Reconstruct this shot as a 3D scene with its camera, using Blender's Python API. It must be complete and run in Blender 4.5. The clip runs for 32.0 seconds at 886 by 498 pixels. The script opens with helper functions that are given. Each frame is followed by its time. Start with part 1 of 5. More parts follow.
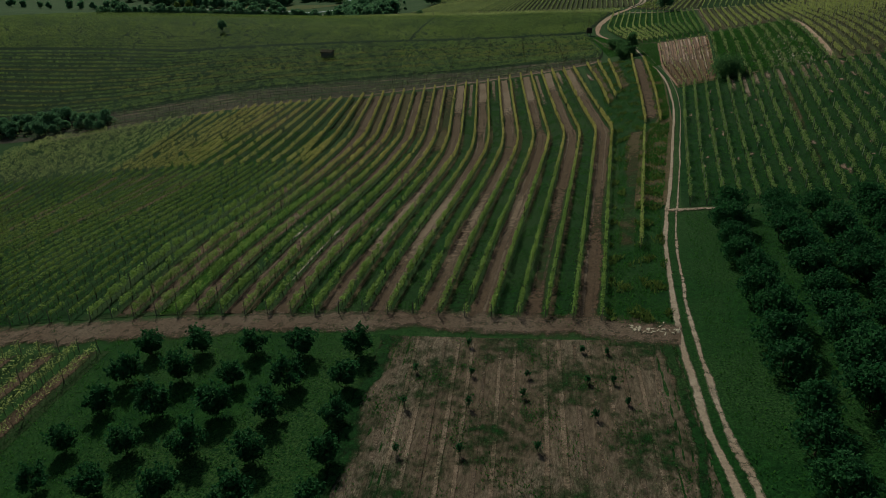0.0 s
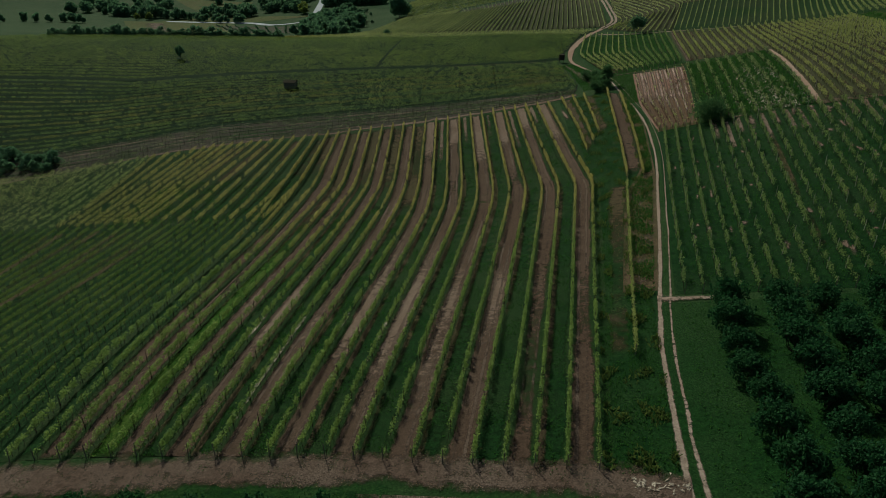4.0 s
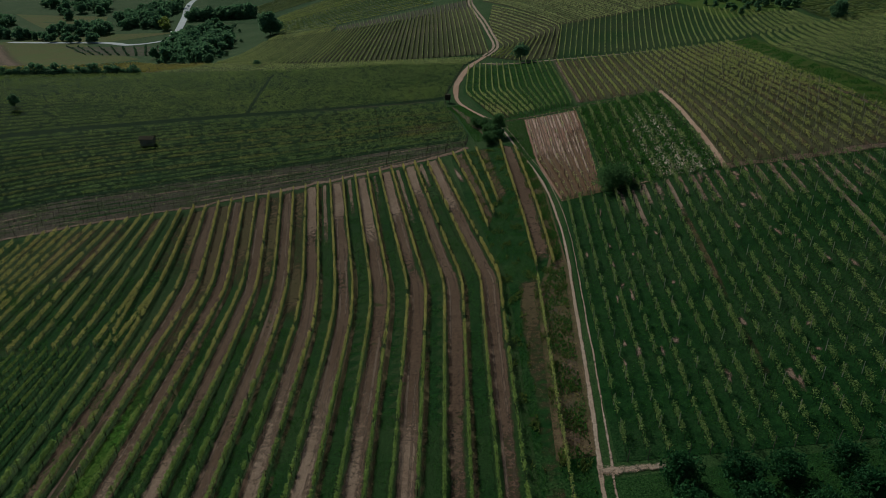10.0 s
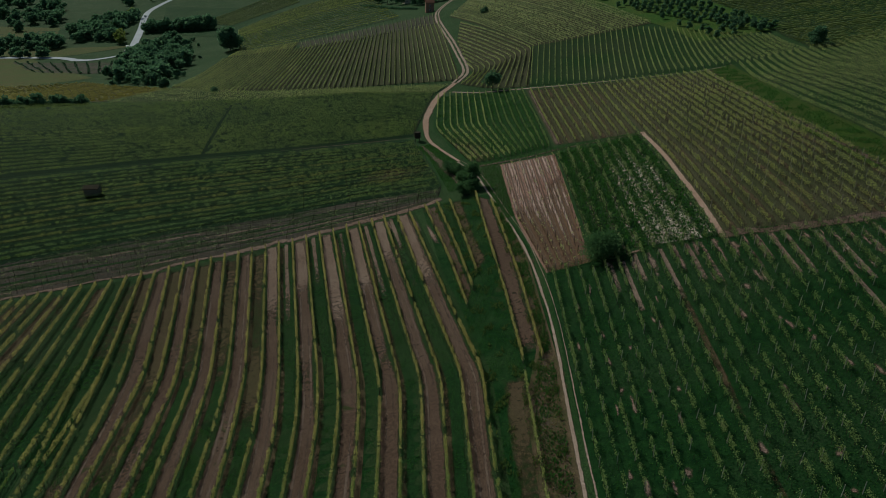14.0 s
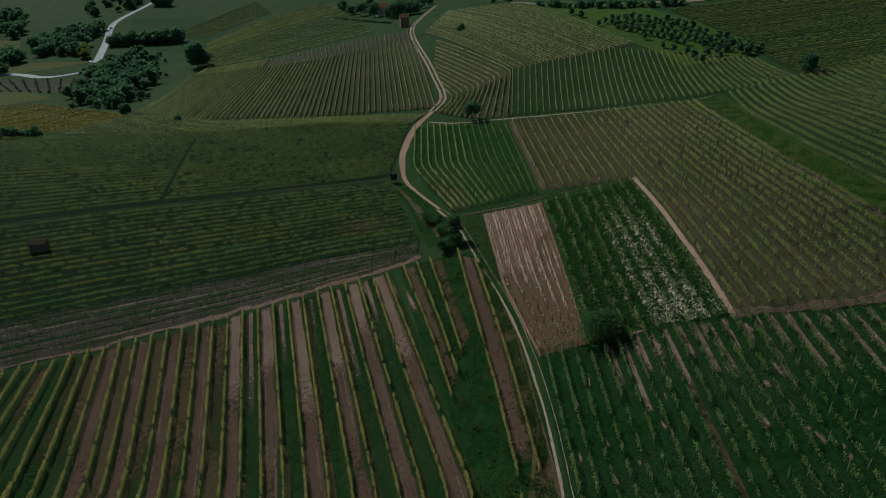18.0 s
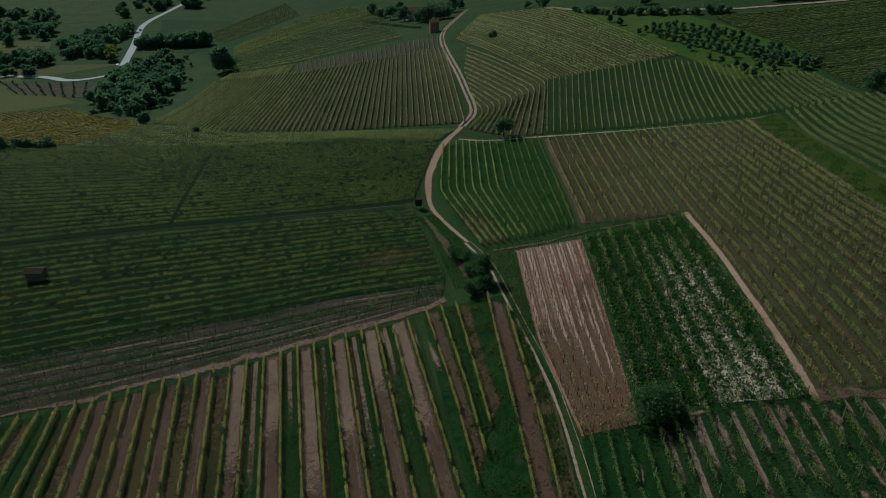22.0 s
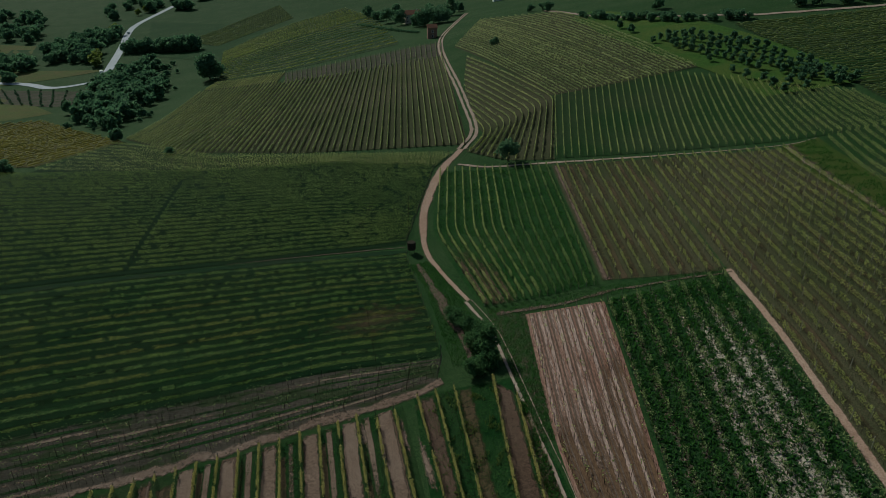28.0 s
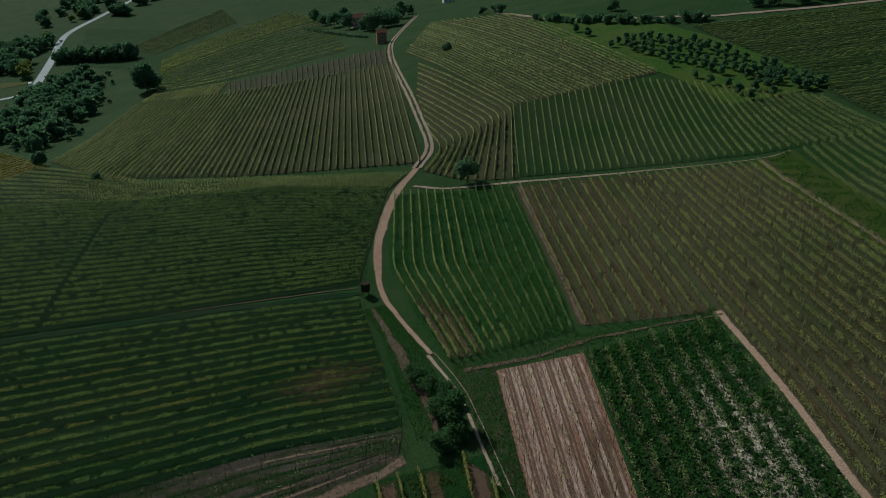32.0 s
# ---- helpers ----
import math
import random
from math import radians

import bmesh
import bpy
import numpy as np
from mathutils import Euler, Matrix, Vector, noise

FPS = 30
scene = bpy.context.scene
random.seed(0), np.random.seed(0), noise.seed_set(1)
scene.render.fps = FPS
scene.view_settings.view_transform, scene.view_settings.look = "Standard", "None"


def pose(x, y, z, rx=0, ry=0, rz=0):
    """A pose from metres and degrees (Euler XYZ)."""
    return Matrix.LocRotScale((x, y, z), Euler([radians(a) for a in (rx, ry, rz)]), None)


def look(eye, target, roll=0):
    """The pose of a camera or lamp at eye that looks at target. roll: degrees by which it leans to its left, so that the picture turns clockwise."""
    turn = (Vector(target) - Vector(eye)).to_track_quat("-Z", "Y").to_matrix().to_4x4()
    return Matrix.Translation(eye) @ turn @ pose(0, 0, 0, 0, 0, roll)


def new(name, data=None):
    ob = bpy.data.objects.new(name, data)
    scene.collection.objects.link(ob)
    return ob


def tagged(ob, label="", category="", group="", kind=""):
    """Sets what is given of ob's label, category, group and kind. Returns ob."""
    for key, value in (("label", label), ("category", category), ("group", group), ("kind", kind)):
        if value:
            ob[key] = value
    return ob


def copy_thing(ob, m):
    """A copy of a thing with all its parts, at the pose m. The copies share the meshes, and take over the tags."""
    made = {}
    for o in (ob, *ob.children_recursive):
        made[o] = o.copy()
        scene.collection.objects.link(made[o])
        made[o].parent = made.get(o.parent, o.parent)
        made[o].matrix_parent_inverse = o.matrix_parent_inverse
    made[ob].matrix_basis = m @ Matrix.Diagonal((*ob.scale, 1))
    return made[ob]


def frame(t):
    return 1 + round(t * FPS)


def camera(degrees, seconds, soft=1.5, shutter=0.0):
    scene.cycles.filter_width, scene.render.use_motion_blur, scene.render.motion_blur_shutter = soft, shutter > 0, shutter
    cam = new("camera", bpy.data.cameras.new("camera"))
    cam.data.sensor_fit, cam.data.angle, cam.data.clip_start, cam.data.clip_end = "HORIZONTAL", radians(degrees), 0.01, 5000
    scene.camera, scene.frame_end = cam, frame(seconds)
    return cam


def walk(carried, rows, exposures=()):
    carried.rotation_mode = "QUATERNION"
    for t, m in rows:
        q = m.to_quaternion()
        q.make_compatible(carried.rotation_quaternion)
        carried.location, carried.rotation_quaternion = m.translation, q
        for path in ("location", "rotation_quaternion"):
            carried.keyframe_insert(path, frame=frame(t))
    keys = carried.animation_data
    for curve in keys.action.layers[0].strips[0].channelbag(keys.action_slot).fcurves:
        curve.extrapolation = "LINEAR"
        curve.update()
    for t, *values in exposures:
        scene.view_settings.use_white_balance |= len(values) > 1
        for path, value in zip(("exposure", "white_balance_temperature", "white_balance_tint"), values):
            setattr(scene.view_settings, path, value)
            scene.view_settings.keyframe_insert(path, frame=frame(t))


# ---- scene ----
cam = camera(64.0, 32.0, soft=0.55)
PATH = [
    (0.0, pose(0.000, -0.000, -0.000, 63.087, 0.235, 11.445)),
    (0.5, pose(-0.329, 1.753, 0.873, 63.099, 0.218, 11.468)),
    (1.0, pose(-0.672, 3.506, 1.747, 63.108, 0.208, 11.483)),
    (1.5, pose(-1.005, 5.269, 2.626, 63.110, 0.233, 11.484)),
    (2.0, pose(-1.341, 7.025, 3.510, 63.132, 0.251, 11.487)),
    (2.5, pose(-1.652, 8.759, 4.372, 63.142, 0.263, 11.496)),
    (3.0, pose(-1.980, 10.510, 5.217, 63.155, 0.272, 10.976)),
    (3.5, pose(-2.310, 12.261, 6.022, 63.177, 0.287, 10.051)),
    (5.5, pose(-3.604, 19.708, 8.684, 63.188, -0.127, 5.909)),
    (6.0, pose(-3.882, 21.531, 9.427, 63.179, -0.146, 5.383)),
    (6.5, pose(-4.177, 23.452, 10.237, 63.179, -0.179, 4.878)),
    (7.0, pose(-4.454, 25.456, 11.100, 63.148, -0.188, 4.792)),
    (7.5, pose(-4.688, 27.529, 11.951, 63.134, -0.201, 4.742)),
    (8.0, pose(-4.884, 29.694, 12.800, 63.122, -0.175, 4.327)),
    (8.5, pose(-5.038, 31.937, 13.680, 63.113, -0.133, 3.033)),
    (9.0, pose(-5.165, 34.243, 14.577, 63.075, -0.076, 1.625)),
    (9.5, pose(-5.255, 36.585, 15.492, 63.025, -0.033, 0.287)),
    (10.0, pose(-5.343, 38.929, 16.397, 62.998, -0.001, -0.703)),
    (10.5, pose(-5.415, 41.274, 17.321, 62.984, 0.019, -0.823)),
    (11.0, pose(-5.471, 43.603, 18.268, 62.945, 0.050, -0.813)),
    (11.5, pose(-5.525, 45.905, 19.207, 62.934, 0.064, -0.826)),
    (12.0, pose(-5.601, 48.256, 20.125, 62.937, 0.048, -1.339)),
    (12.5, pose(-5.687, 50.644, 21.022, 62.929, 0.008, -1.966)),
    (13.0, pose(-5.773, 53.074, 21.908, 62.948, -0.030, -2.334)),
    (13.5, pose(-5.802, 55.515, 22.798, 62.963, -0.071, -2.628)),
    (14.0, pose(-5.758, 57.924, 23.703, 62.985, -0.121, -3.390)),
    (14.5, pose(-5.707, 60.331, 24.618, 62.974, -0.116, -5.081)),
    (16.5, pose(-5.431, 69.795, 28.271, 63.010, -0.126, -5.542)),
    (17.0, pose(-5.299, 72.158, 28.884, 63.080, -0.174, -5.536)),
    (17.5, pose(-5.144, 74.526, 29.370, 63.112, -0.177, -5.368)),
    (18.0, pose(-4.968, 76.911, 29.723, 63.139, -0.173, -5.361)),
    (18.5, pose(-4.764, 79.285, 29.930, 63.144, -0.136, -5.368)),
    (19.0, pose(-4.556, 81.632, 30.016, 63.139, -0.094, -5.382)),
    (19.5, pose(-4.370, 83.990, 30.054, 63.140, -0.067, -5.378)),
    (20.0, pose(-4.204, 86.378, 30.075, 63.130, -0.073, -5.373)),
    (20.5, pose(-4.045, 88.782, 30.093, 63.137, -0.073, -5.372)),
    (21.0, pose(-3.920, 91.215, 30.085, 63.139, -0.070, -5.259)),
    (21.5, pose(-3.785, 93.644, 30.052, 63.150, -0.084, -3.887)),
    (22.0, pose(-3.616, 96.065, 29.970, 63.164, -0.104, -2.984)),
    (22.5, pose(-3.421, 98.516, 29.859, 63.166, -0.103, -2.977)),
    (23.0, pose(-3.183, 100.990, 29.726, 63.167, -0.056, -2.941)),
    (23.5, pose(-2.937, 103.473, 29.617, 63.156, -0.053, -2.919)),
    (24.0, pose(-2.690, 105.941, 29.541, 63.152, -0.028, -2.917)),
    (24.5, pose(-2.456, 108.358, 29.491, 63.144, 0.006, -2.919)),
    (25.0, pose(-2.241, 110.744, 29.427, 63.130, 0.021, -2.922)),
    (25.5, pose(-2.051, 113.157, 29.374, 63.112, 0.025, -2.916)),
    (27.5, pose(-1.473, 122.858, 29.175, 63.088, -0.041, -2.868)),
    (28.0, pose(-1.353, 125.257, 29.182, 63.089, -0.050, -3.031)),
    (28.5, pose(-1.231, 127.635, 29.222, 63.063, -0.028, -3.713)),
    (29.0, pose(-1.095, 129.990, 29.287, 63.051, -0.010, -4.361)),
    (29.5, pose(-0.957, 132.333, 29.347, 63.033, 0.023, -5.008)),
    (30.0, pose(-0.804, 134.653, 29.405, 63.012, 0.073, -5.652)),
    (30.5, pose(-0.629, 136.977, 29.450, 63.003, 0.095, -6.288)),
    (31.0, pose(-0.446, 139.328, 29.496, 62.984, 0.151, -6.879)),
    (31.5, pose(-0.238, 141.674, 29.535, 62.983, 0.151, -6.964)),
    (32.0, pose(-0.000, 144.000, 29.569, 62.973, 0.159, -6.969)),
]
EXPOSURE = -0.86
walk(cam, PATH, [(0.0, EXPOSURE + 0.12, 6500.0, -18.0), (6.0, EXPOSURE + 0.07, 6250.0, -10.5), (12.0, EXPOSURE, 6050.0, -9.0), (20.0, EXPOSURE, 5900.0, -8.5), (32.0, EXPOSURE + 0.04, 5900.0, -11.0)])

# ---- light ----
world = bpy.data.worlds.new("sky")
scene.world = world
world.use_nodes = True
wt = world.node_tree
sky = wt.nodes.new("ShaderNodeTexSky")
sky.sky_type = "NISHITA"
sky.sun_disc = False
sky.sun_elevation = radians(33)
sky.sun_rotation = radians(-30)
sky.air_density, sky.dust_density = 1.3, 2.0
wt.links.new(sky.outputs[0], wt.nodes["Background"].inputs[0])
wt.nodes["Background"].inputs[1].default_value = 0.074

sun_data = bpy.data.lights.new("sun", "SUN")
sun_data.energy = 4.9
sun_data.angle = radians(4)
sun_data.color = (1.0, 0.93, 0.82)
sun = new("sun", sun_data)
sun.matrix_world = look((0, 0, 60), (0.5 * 60, -0.866 * 60, 60 - 60 * math.tan(radians(33))))


# ---- the lie of the land ----
# Heights of the hills' control net: nine columns across, ten rows from near to far.
NET = [
    [-88.9, -70.3, -54.3, -41.9, -34.8, -29.3, -25.9, -23.5, -21.1],
    [-95.0, -75.9, -57.6, -43.3, -38.2, -31.8, -25.4, -18.6, -12.0],
    [-98.3, -82.5, -62.3, -43.5, -40.8, -37.9, -24.4, -12.8, -2.8],
    [-95.2, -88.1, -75.9, -60.6, -55.1, -26.3, -17.0, -5.9, 6.6],
    [-86.4, -81.4, -70.0, -56.4, -52.9, -23.5, -11.9, 1.3, 18.2],
    [-77.1, -61.1, -47.9, -50.4, -54.0, -46.7, -19.0, 8.9, 32.3],
    [-79.6, -76.3, -84.8, -93.5, -55.2, -24.5, -0.9, 21.5, 45.4],
    [-100.2, -108.2, -118.7, -108.9, -70.6, -30.1, 3.5, 31.1, 58.8],
    [-133.3, -134.3, -130.2, -112.0, -86.9, -47.8, -5.0, 34.2, 71.9],
    [-170.0, -156.2, -138.5, -117.1, -93.5, -59.7, -15.1, 34.1, 84.1],
]


def hills(x, y):
    yy = np.maximum(np.asarray(y, float) + 160.0, 40.0)
    v = np.clip(np.log(yy / 190.0) / math.log(1060.0 / 190.0), 0, 1) * (len(NET) - 3)
    u = np.clip((np.asarray(x, float) / yy + 0.75) / 1.45, 0, 1) * (len(NET[0]) - 3)
    iu = np.minimum(u.astype(int), len(NET[0]) - 4)
    iv = np.minimum(v.astype(int), len(NET) - 4)

    def weights(f):
        return (1 - f) ** 3 / 6, (3 * f ** 3 - 6 * f ** 2 + 4) / 6, (-3 * f ** 3 + 3 * f ** 2 + 3 * f + 1) / 6, f ** 3 / 6
    wu, wv = weights(u - iu), weights(v - iv)
    net = np.array(NET, float)
    out = np.zeros_like(u)
    for a in range(4):
        for b in range(4):
            out += wv[b] * wu[a] * net[iv + b, iu + a]
    return out


def spot(x, y):
    return float(hills(np.array([x]), np.array([y]))[0])


# ---- materials ----
def surface(name, colours, fine=0.5, coarse=0.03, rough=0.95, bump=0.3, bump_scale=3.0, spots=None, shift=0.0, stretch=None, ragged=0.0, grain=0.45):
    """Ground-like material: colours mixed by noise at two scales, with relief."""
    m = bpy.data.materials.new(name)
    m.use_nodes = True
    n, l = m.node_tree.nodes, m.node_tree.links
    bsdf = n["Principled BSDF"]
    bsdf.inputs["Roughness"].default_value = rough
    bsdf.inputs["Specular IOR Level"].default_value = 0.04
    geo = n.new("ShaderNodeNewGeometry")
    pos = geo.outputs["Position"]
    if stretch:
        mp = n.new("ShaderNodeMapping")
        mp.inputs["Rotation"].default_value = (0, 0, stretch[1])
        mp.inputs["Scale"].default_value = (1, stretch[0], 1)
        l.new(pos, mp.inputs["Vector"])
        pos = mp.outputs[0]

    def cloud(scale, detail, rough_):
        t = n.new("ShaderNodeTexNoise")
        t.inputs["Scale"].default_value, t.inputs["Detail"].default_value, t.inputs["Roughness"].default_value = scale, detail, rough_
        l.new(pos, t.inputs["Vector"])
        return t.outputs["Fac"]

    def ramp(fac, stops):
        r = n.new("ShaderNodeValToRGB")
        e = r.color_ramp.elements
        while len(e) < len(stops):
            e.new(0.5)
        for el, (p, c) in zip(e, stops):
            el.position, el.color = p, (*c, 1)
        l.new(fac, r.inputs[0])
        return r.outputs[0]

    def blend(fac, a, b):
        x = n.new("ShaderNodeMix")
        x.data_type = "RGBA"
        l.new(fac, x.inputs[0])
        l.new(a, x.inputs[6])
        l.new(b, x.inputs[7])
        return x.outputs[2]

    c0, c1, c2 = colours
    a = ramp(cloud(fine, 6, 0.65), [(0.35 + shift, c0), (0.65 + shift, c1)])
    b = ramp(cloud(fine * 3.7, 4, 0.6), [(0.38, c0), (0.62, c2)])
    big = cloud(coarse, 4, 0.55)
    edge = ramp(big, [(0.42, (0, 0, 0)), (0.6, (1, 1, 1))])
    col = blend(edge, a, b)
    if spots:
        where = ramp(cloud(spots[1], 3, 0.5), [(spots[2], (0, 0, 0)), (spots[2] + 0.08, (1, 1, 1))])
        other = ramp(cloud(fine * 2.1, 5, 0.6), [(0.3, tuple(k * 0.75 for k in spots[0])), (0.7, spots[0])])
        col = blend(where, col, other)
    if grain:
        crumbs = ramp(cloud(5.5, 3, 0.7), [(0.3, (1 - grain,) * 3), (0.7, (1 + grain * 0.8,) * 3)])
        crumbs.node.color_ramp.interpolation = "LINEAR"
        mul = n.new("ShaderNodeMix")
        mul.data_type, mul.blend_type = "RGBA", "MULTIPLY"
        mul.inputs[0].default_value = 1.0
        l.new(col, mul.inputs[6])
        l.new(crumbs, mul.inputs[7])
        col = mul.outputs[2]
    if ragged:
        # a loose layer that thins out into what lies under it, by the mesh's own cover
        att = n.new("ShaderNodeAttribute")
        att.attribute_name = "cover"
        wild = n.new("ShaderNodeMath")
        wild.operation = "MULTIPLY_ADD"
        l.new(cloud(ragged, 6, 0.72), wild.inputs[0])
        wild.inputs[1].default_value = 1.5
        l.new(att.outputs["Fac"], wild.inputs[2])
        lim = n.new("ShaderNodeMapRange")
        lim.inputs["From Min"].default_value, lim.inputs["From Max"].default_value = 1.02, 1.46
        l.new(wild.outputs[0], lim.inputs["Value"])
        l.new(lim.outputs[0], bsdf.inputs["Alpha"])
    l.new(col, bsdf.inputs["Base Color"])
    bp = n.new("ShaderNodeBump")
    bp.inputs["Strength"].default_value, bp.inputs["Distance"].default_value = bump, 0.12
    l.new(cloud(bump_scale, 6, 0.7), bp.inputs["Height"])
    l.new(bp.outputs[0], bsdf.inputs["Normal"])
    return m


def leafage(name, dark, light, rough=0.55, glow=0.35, patch=0.12):
    """Leaves: each island its own shade, and light shining through."""
    m = bpy.data.materials.new(name)
    m.use_nodes = True
    n, l = m.node_tree.nodes, m.node_tree.links
    bsdf = n["Principled BSDF"]
    bsdf.inputs["Roughness"].default_value = rough
    bsdf.inputs["Specular IOR Level"].default_value = 0.12
    geo = n.new("ShaderNodeNewGeometry")
    noise_ = n.new("ShaderNodeTexNoise")
    noise_.inputs["Scale"].default_value, noise_.inputs["Detail"].default_value = patch, 5
    l.new(geo.outputs["Position"], noise_.inputs["Vector"])
    add = n.new("ShaderNodeMath")
    add.operation = "MULTIPLY_ADD"
    l.new(noise_.outputs["Fac"], add.inputs[0])
    add.inputs[1].default_value = 0.9
    sub = n.new("ShaderNodeMath")
    sub.operation = "MULTIPLY_ADD"
    l.new(geo.outputs["Random Per Island"], sub.inputs[0])
    sub.inputs[1].default_value, sub.inputs[2].default_value = 0.7, -0.3
    l.new(sub.outputs[0], add.inputs[2])
    r = n.new("ShaderNodeValToRGB")
    r.color_ramp.elements[0].color, r.color_ramp.elements[1].color = (*dark, 1), (*light, 1)
    l.new(add.outputs[0], r.inputs[0])
    l.new(r.outputs[0], bsdf.inputs["Base Color"])
    tr = n.new("ShaderNodeBsdfTranslucent")
    l.new(r.outputs[0], tr.inputs["Color"])
    mix = n.new("ShaderNodeMixShader")
    mix.inputs[0].default_value = glow
    l.new(bsdf.outputs[0], mix.inputs[1])
    l.new(tr.outputs[0], mix.inputs[2])
    l.new(mix.outputs[0], n["Material Output"].inputs["Surface"])
    return m


GRASS = surface("meadow grass", [(0.015, 0.038, 0.012), (0.029, 0.061, 0.018), (0.048, 0.076, 0.029)], 1.3, 0.05, bump=1.0, bump_scale=3.0)
ORCHARD = surface("orchard grass", [(0.007, 0.029, 0.008), (0.021, 0.059, 0.013), (0.039, 0.074, 0.022)], 1.1, 0.06, bump=1.0, bump_scale=3.0)
LUSH = surface("lush grass", [(0.006, 0.023, 0.006), (0.017, 0.055, 0.013), (0.034, 0.071, 0.022)], 1.6, 0.05, bump=1.0, bump_scale=3.5)
LUSHSTRIP = surface("lush alley grass", [(0.006, 0.019, 0.006), (0.015, 0.047, 0.012), (0.034, 0.062, 0.021)], 1.6, 0.05, bump=1.0, bump_scale=3.5, ragged=0.9)
BRIGHT = surface("bright young grass", [(0.025, 0.064, 0.009), (0.047, 0.106, 0.015), (0.072, 0.106, 0.021)], 1.6, 0.08, bump=1.0, bump_scale=3.5, ragged=0.9)
BRIGHTFLOOR = surface("sunny orchard grass", [(0.027, 0.063, 0.012), (0.054, 0.105, 0.019), (0.090, 0.113, 0.026)], 0.8, 0.06, bump=1.0, bump_scale=2.5)
VERGEGRASS = surface("rank verge grass", [(0.004, 0.021, 0.005), (0.014, 0.046, 0.011), (0.032, 0.064, 0.020)], 0.9, 0.12, bump=1.0, bump_scale=3.0, spots=((0.062, 0.050, 0.030), 0.22, 0.64))
STRIPGRASS = surface("sunny strip grass", [(0.019, 0.041, 0.007), (0.043, 0.072, 0.012), (0.067, 0.073, 0.019)], 0.9, 0.08, bump=1.0, bump_scale=3.0, spots=((0.075, 0.060, 0.030), 0.12, 0.66))
DRYGRASS = surface("dry yellow grass", [(0.045, 0.066, 0.018), (0.080, 0.090, 0.026), (0.10, 0.076, 0.030)], 0.5, 0.06, bump=0.9, bump_scale=2.0)
TILLED = surface("tilled brown soil", [(0.058, 0.036, 0.027), (0.107, 0.067, 0.050), (0.149, 0.099, 0.077)], 2.2, 0.05, bump=1.0, bump_scale=5.0, spots=((0.044, 0.052, 0.020), 0.35, 0.66), ragged=1.1)
THINSOIL = surface("thinly grown brown soil", [(0.055, 0.040, 0.024), (0.099, 0.069, 0.044), (0.074, 0.063, 0.030)], 1.8, 0.08, bump=1.0, bump_scale=5.0, ragged=0.8)
PALESOIL = surface("pale crumbly soil", [(0.114, 0.074, 0.057), (0.212, 0.144, 0.115), (0.291, 0.208, 0.171)], 2.4, 0.07, bump=1.0, bump_scale=5.0, ragged=1.1)
DARKSOIL = surface("dark grey-brown soil", [(0.036, 0.031, 0.024), (0.070, 0.059, 0.048), (0.097, 0.079, 0.067)], 1.6, 0.04, bump=0.9, bump_scale=4.0, spots=((0.036, 0.046, 0.022), 0.12, 0.50), stretch=(2.5, 0.1))
PINKSOIL = surface("pinkish dry tilled soil", [(0.167, 0.086, 0.066), (0.251, 0.140, 0.112), (0.307, 0.189, 0.155)], 2.0, 0.06, bump=1.0, bump_scale=4.0, stretch=(0.16, 0.04))
REDSOIL = surface("reddish bare earth", [(0.102, 0.058, 0.037), (0.140, 0.083, 0.054), (0.123, 0.075, 0.049)], 2.0, 0.06, bump=1.0, bump_scale=4.0, stretch=(0.2, 0.04), ragged=0.3)
PALERIB = surface("pale pinkish dry soil crest", [(0.278, 0.176, 0.150), (0.402, 0.282, 0.250), (0.468, 0.345, 0.309)], 2.0, 0.1, bump=0.8, bump_scale=4.0, stretch=(0.16, 0.04), ragged=0.8)
FALLOW = surface("fallow brown soil", [(0.077, 0.052, 0.040), (0.138, 0.096, 0.075), (0.189, 0.142, 0.116)], 3.0, 0.12, bump=1.0, bump_scale=5.0, stretch=(0.3, 0.05))
DARKLANE = surface("dark lane grass", [(0.007, 0.022, 0.009), (0.014, 0.036, 0.013), (0.027, 0.041, 0.020)], 1.4, 0.08, bump=1.0, bump_scale=3.0, ragged=0.8)
# green floor darkened to carry the shade between the hill's vine rows
DEEPFLOOR = surface("row-shaded green vineyard floor", [(0.003, 0.014, 0.005), (0.007, 0.026, 0.007), (0.015, 0.032, 0.010)], 1.3, 0.03, bump=1.0, bump_scale=3.0)
CHALK = surface("chalky white soil", [(0.361, 0.288, 0.240), (0.655, 0.559, 0.472), (0.484, 0.382, 0.313)], 1.6, 0.12, bump=0.8, bump_scale=4.0, ragged=0.9)
TRACK = surface("pale dry dirt track", [(0.230, 0.166, 0.136), (0.374, 0.285, 0.242), (0.306, 0.217, 0.174)], 1.6, 0.15, bump=0.6, bump_scale=4.0, ragged=1.4, grain=0.25)
REDTRACK = surface("reddish dirt track", [(0.24, 0.145, 0.108), (0.33, 0.215, 0.170), (0.40, 0.285, 0.235)], 1.2, 0.08, bump=0.5, bump_scale=4.0, ragged=1.2, grain=0.18)
LANESOIL = surface("trodden brown lane soil", [(0.078, 0.050, 0.039), (0.138, 0.092, 0.074), (0.184, 0.133, 0.110)], 1.8, 0.12, bump=1.0, bump_scale=4.0, ragged=0.8)
WEEDY = surface("weedy vineyard floor", [(0.005, 0.021, 0.006), (0.014, 0.044, 0.011), (0.031, 0.057, 0.022)], 0.9, 0.04, bump=1.0, bump_scale=2.2)
VINEFLOOR = surface("grassy vineyard floor", [(0.010, 0.029, 0.008), (0.021, 0.048, 0.013), (0.042, 0.055, 0.025)], 1.2, 0.03, bump=1.0, bump_scale=3.0)
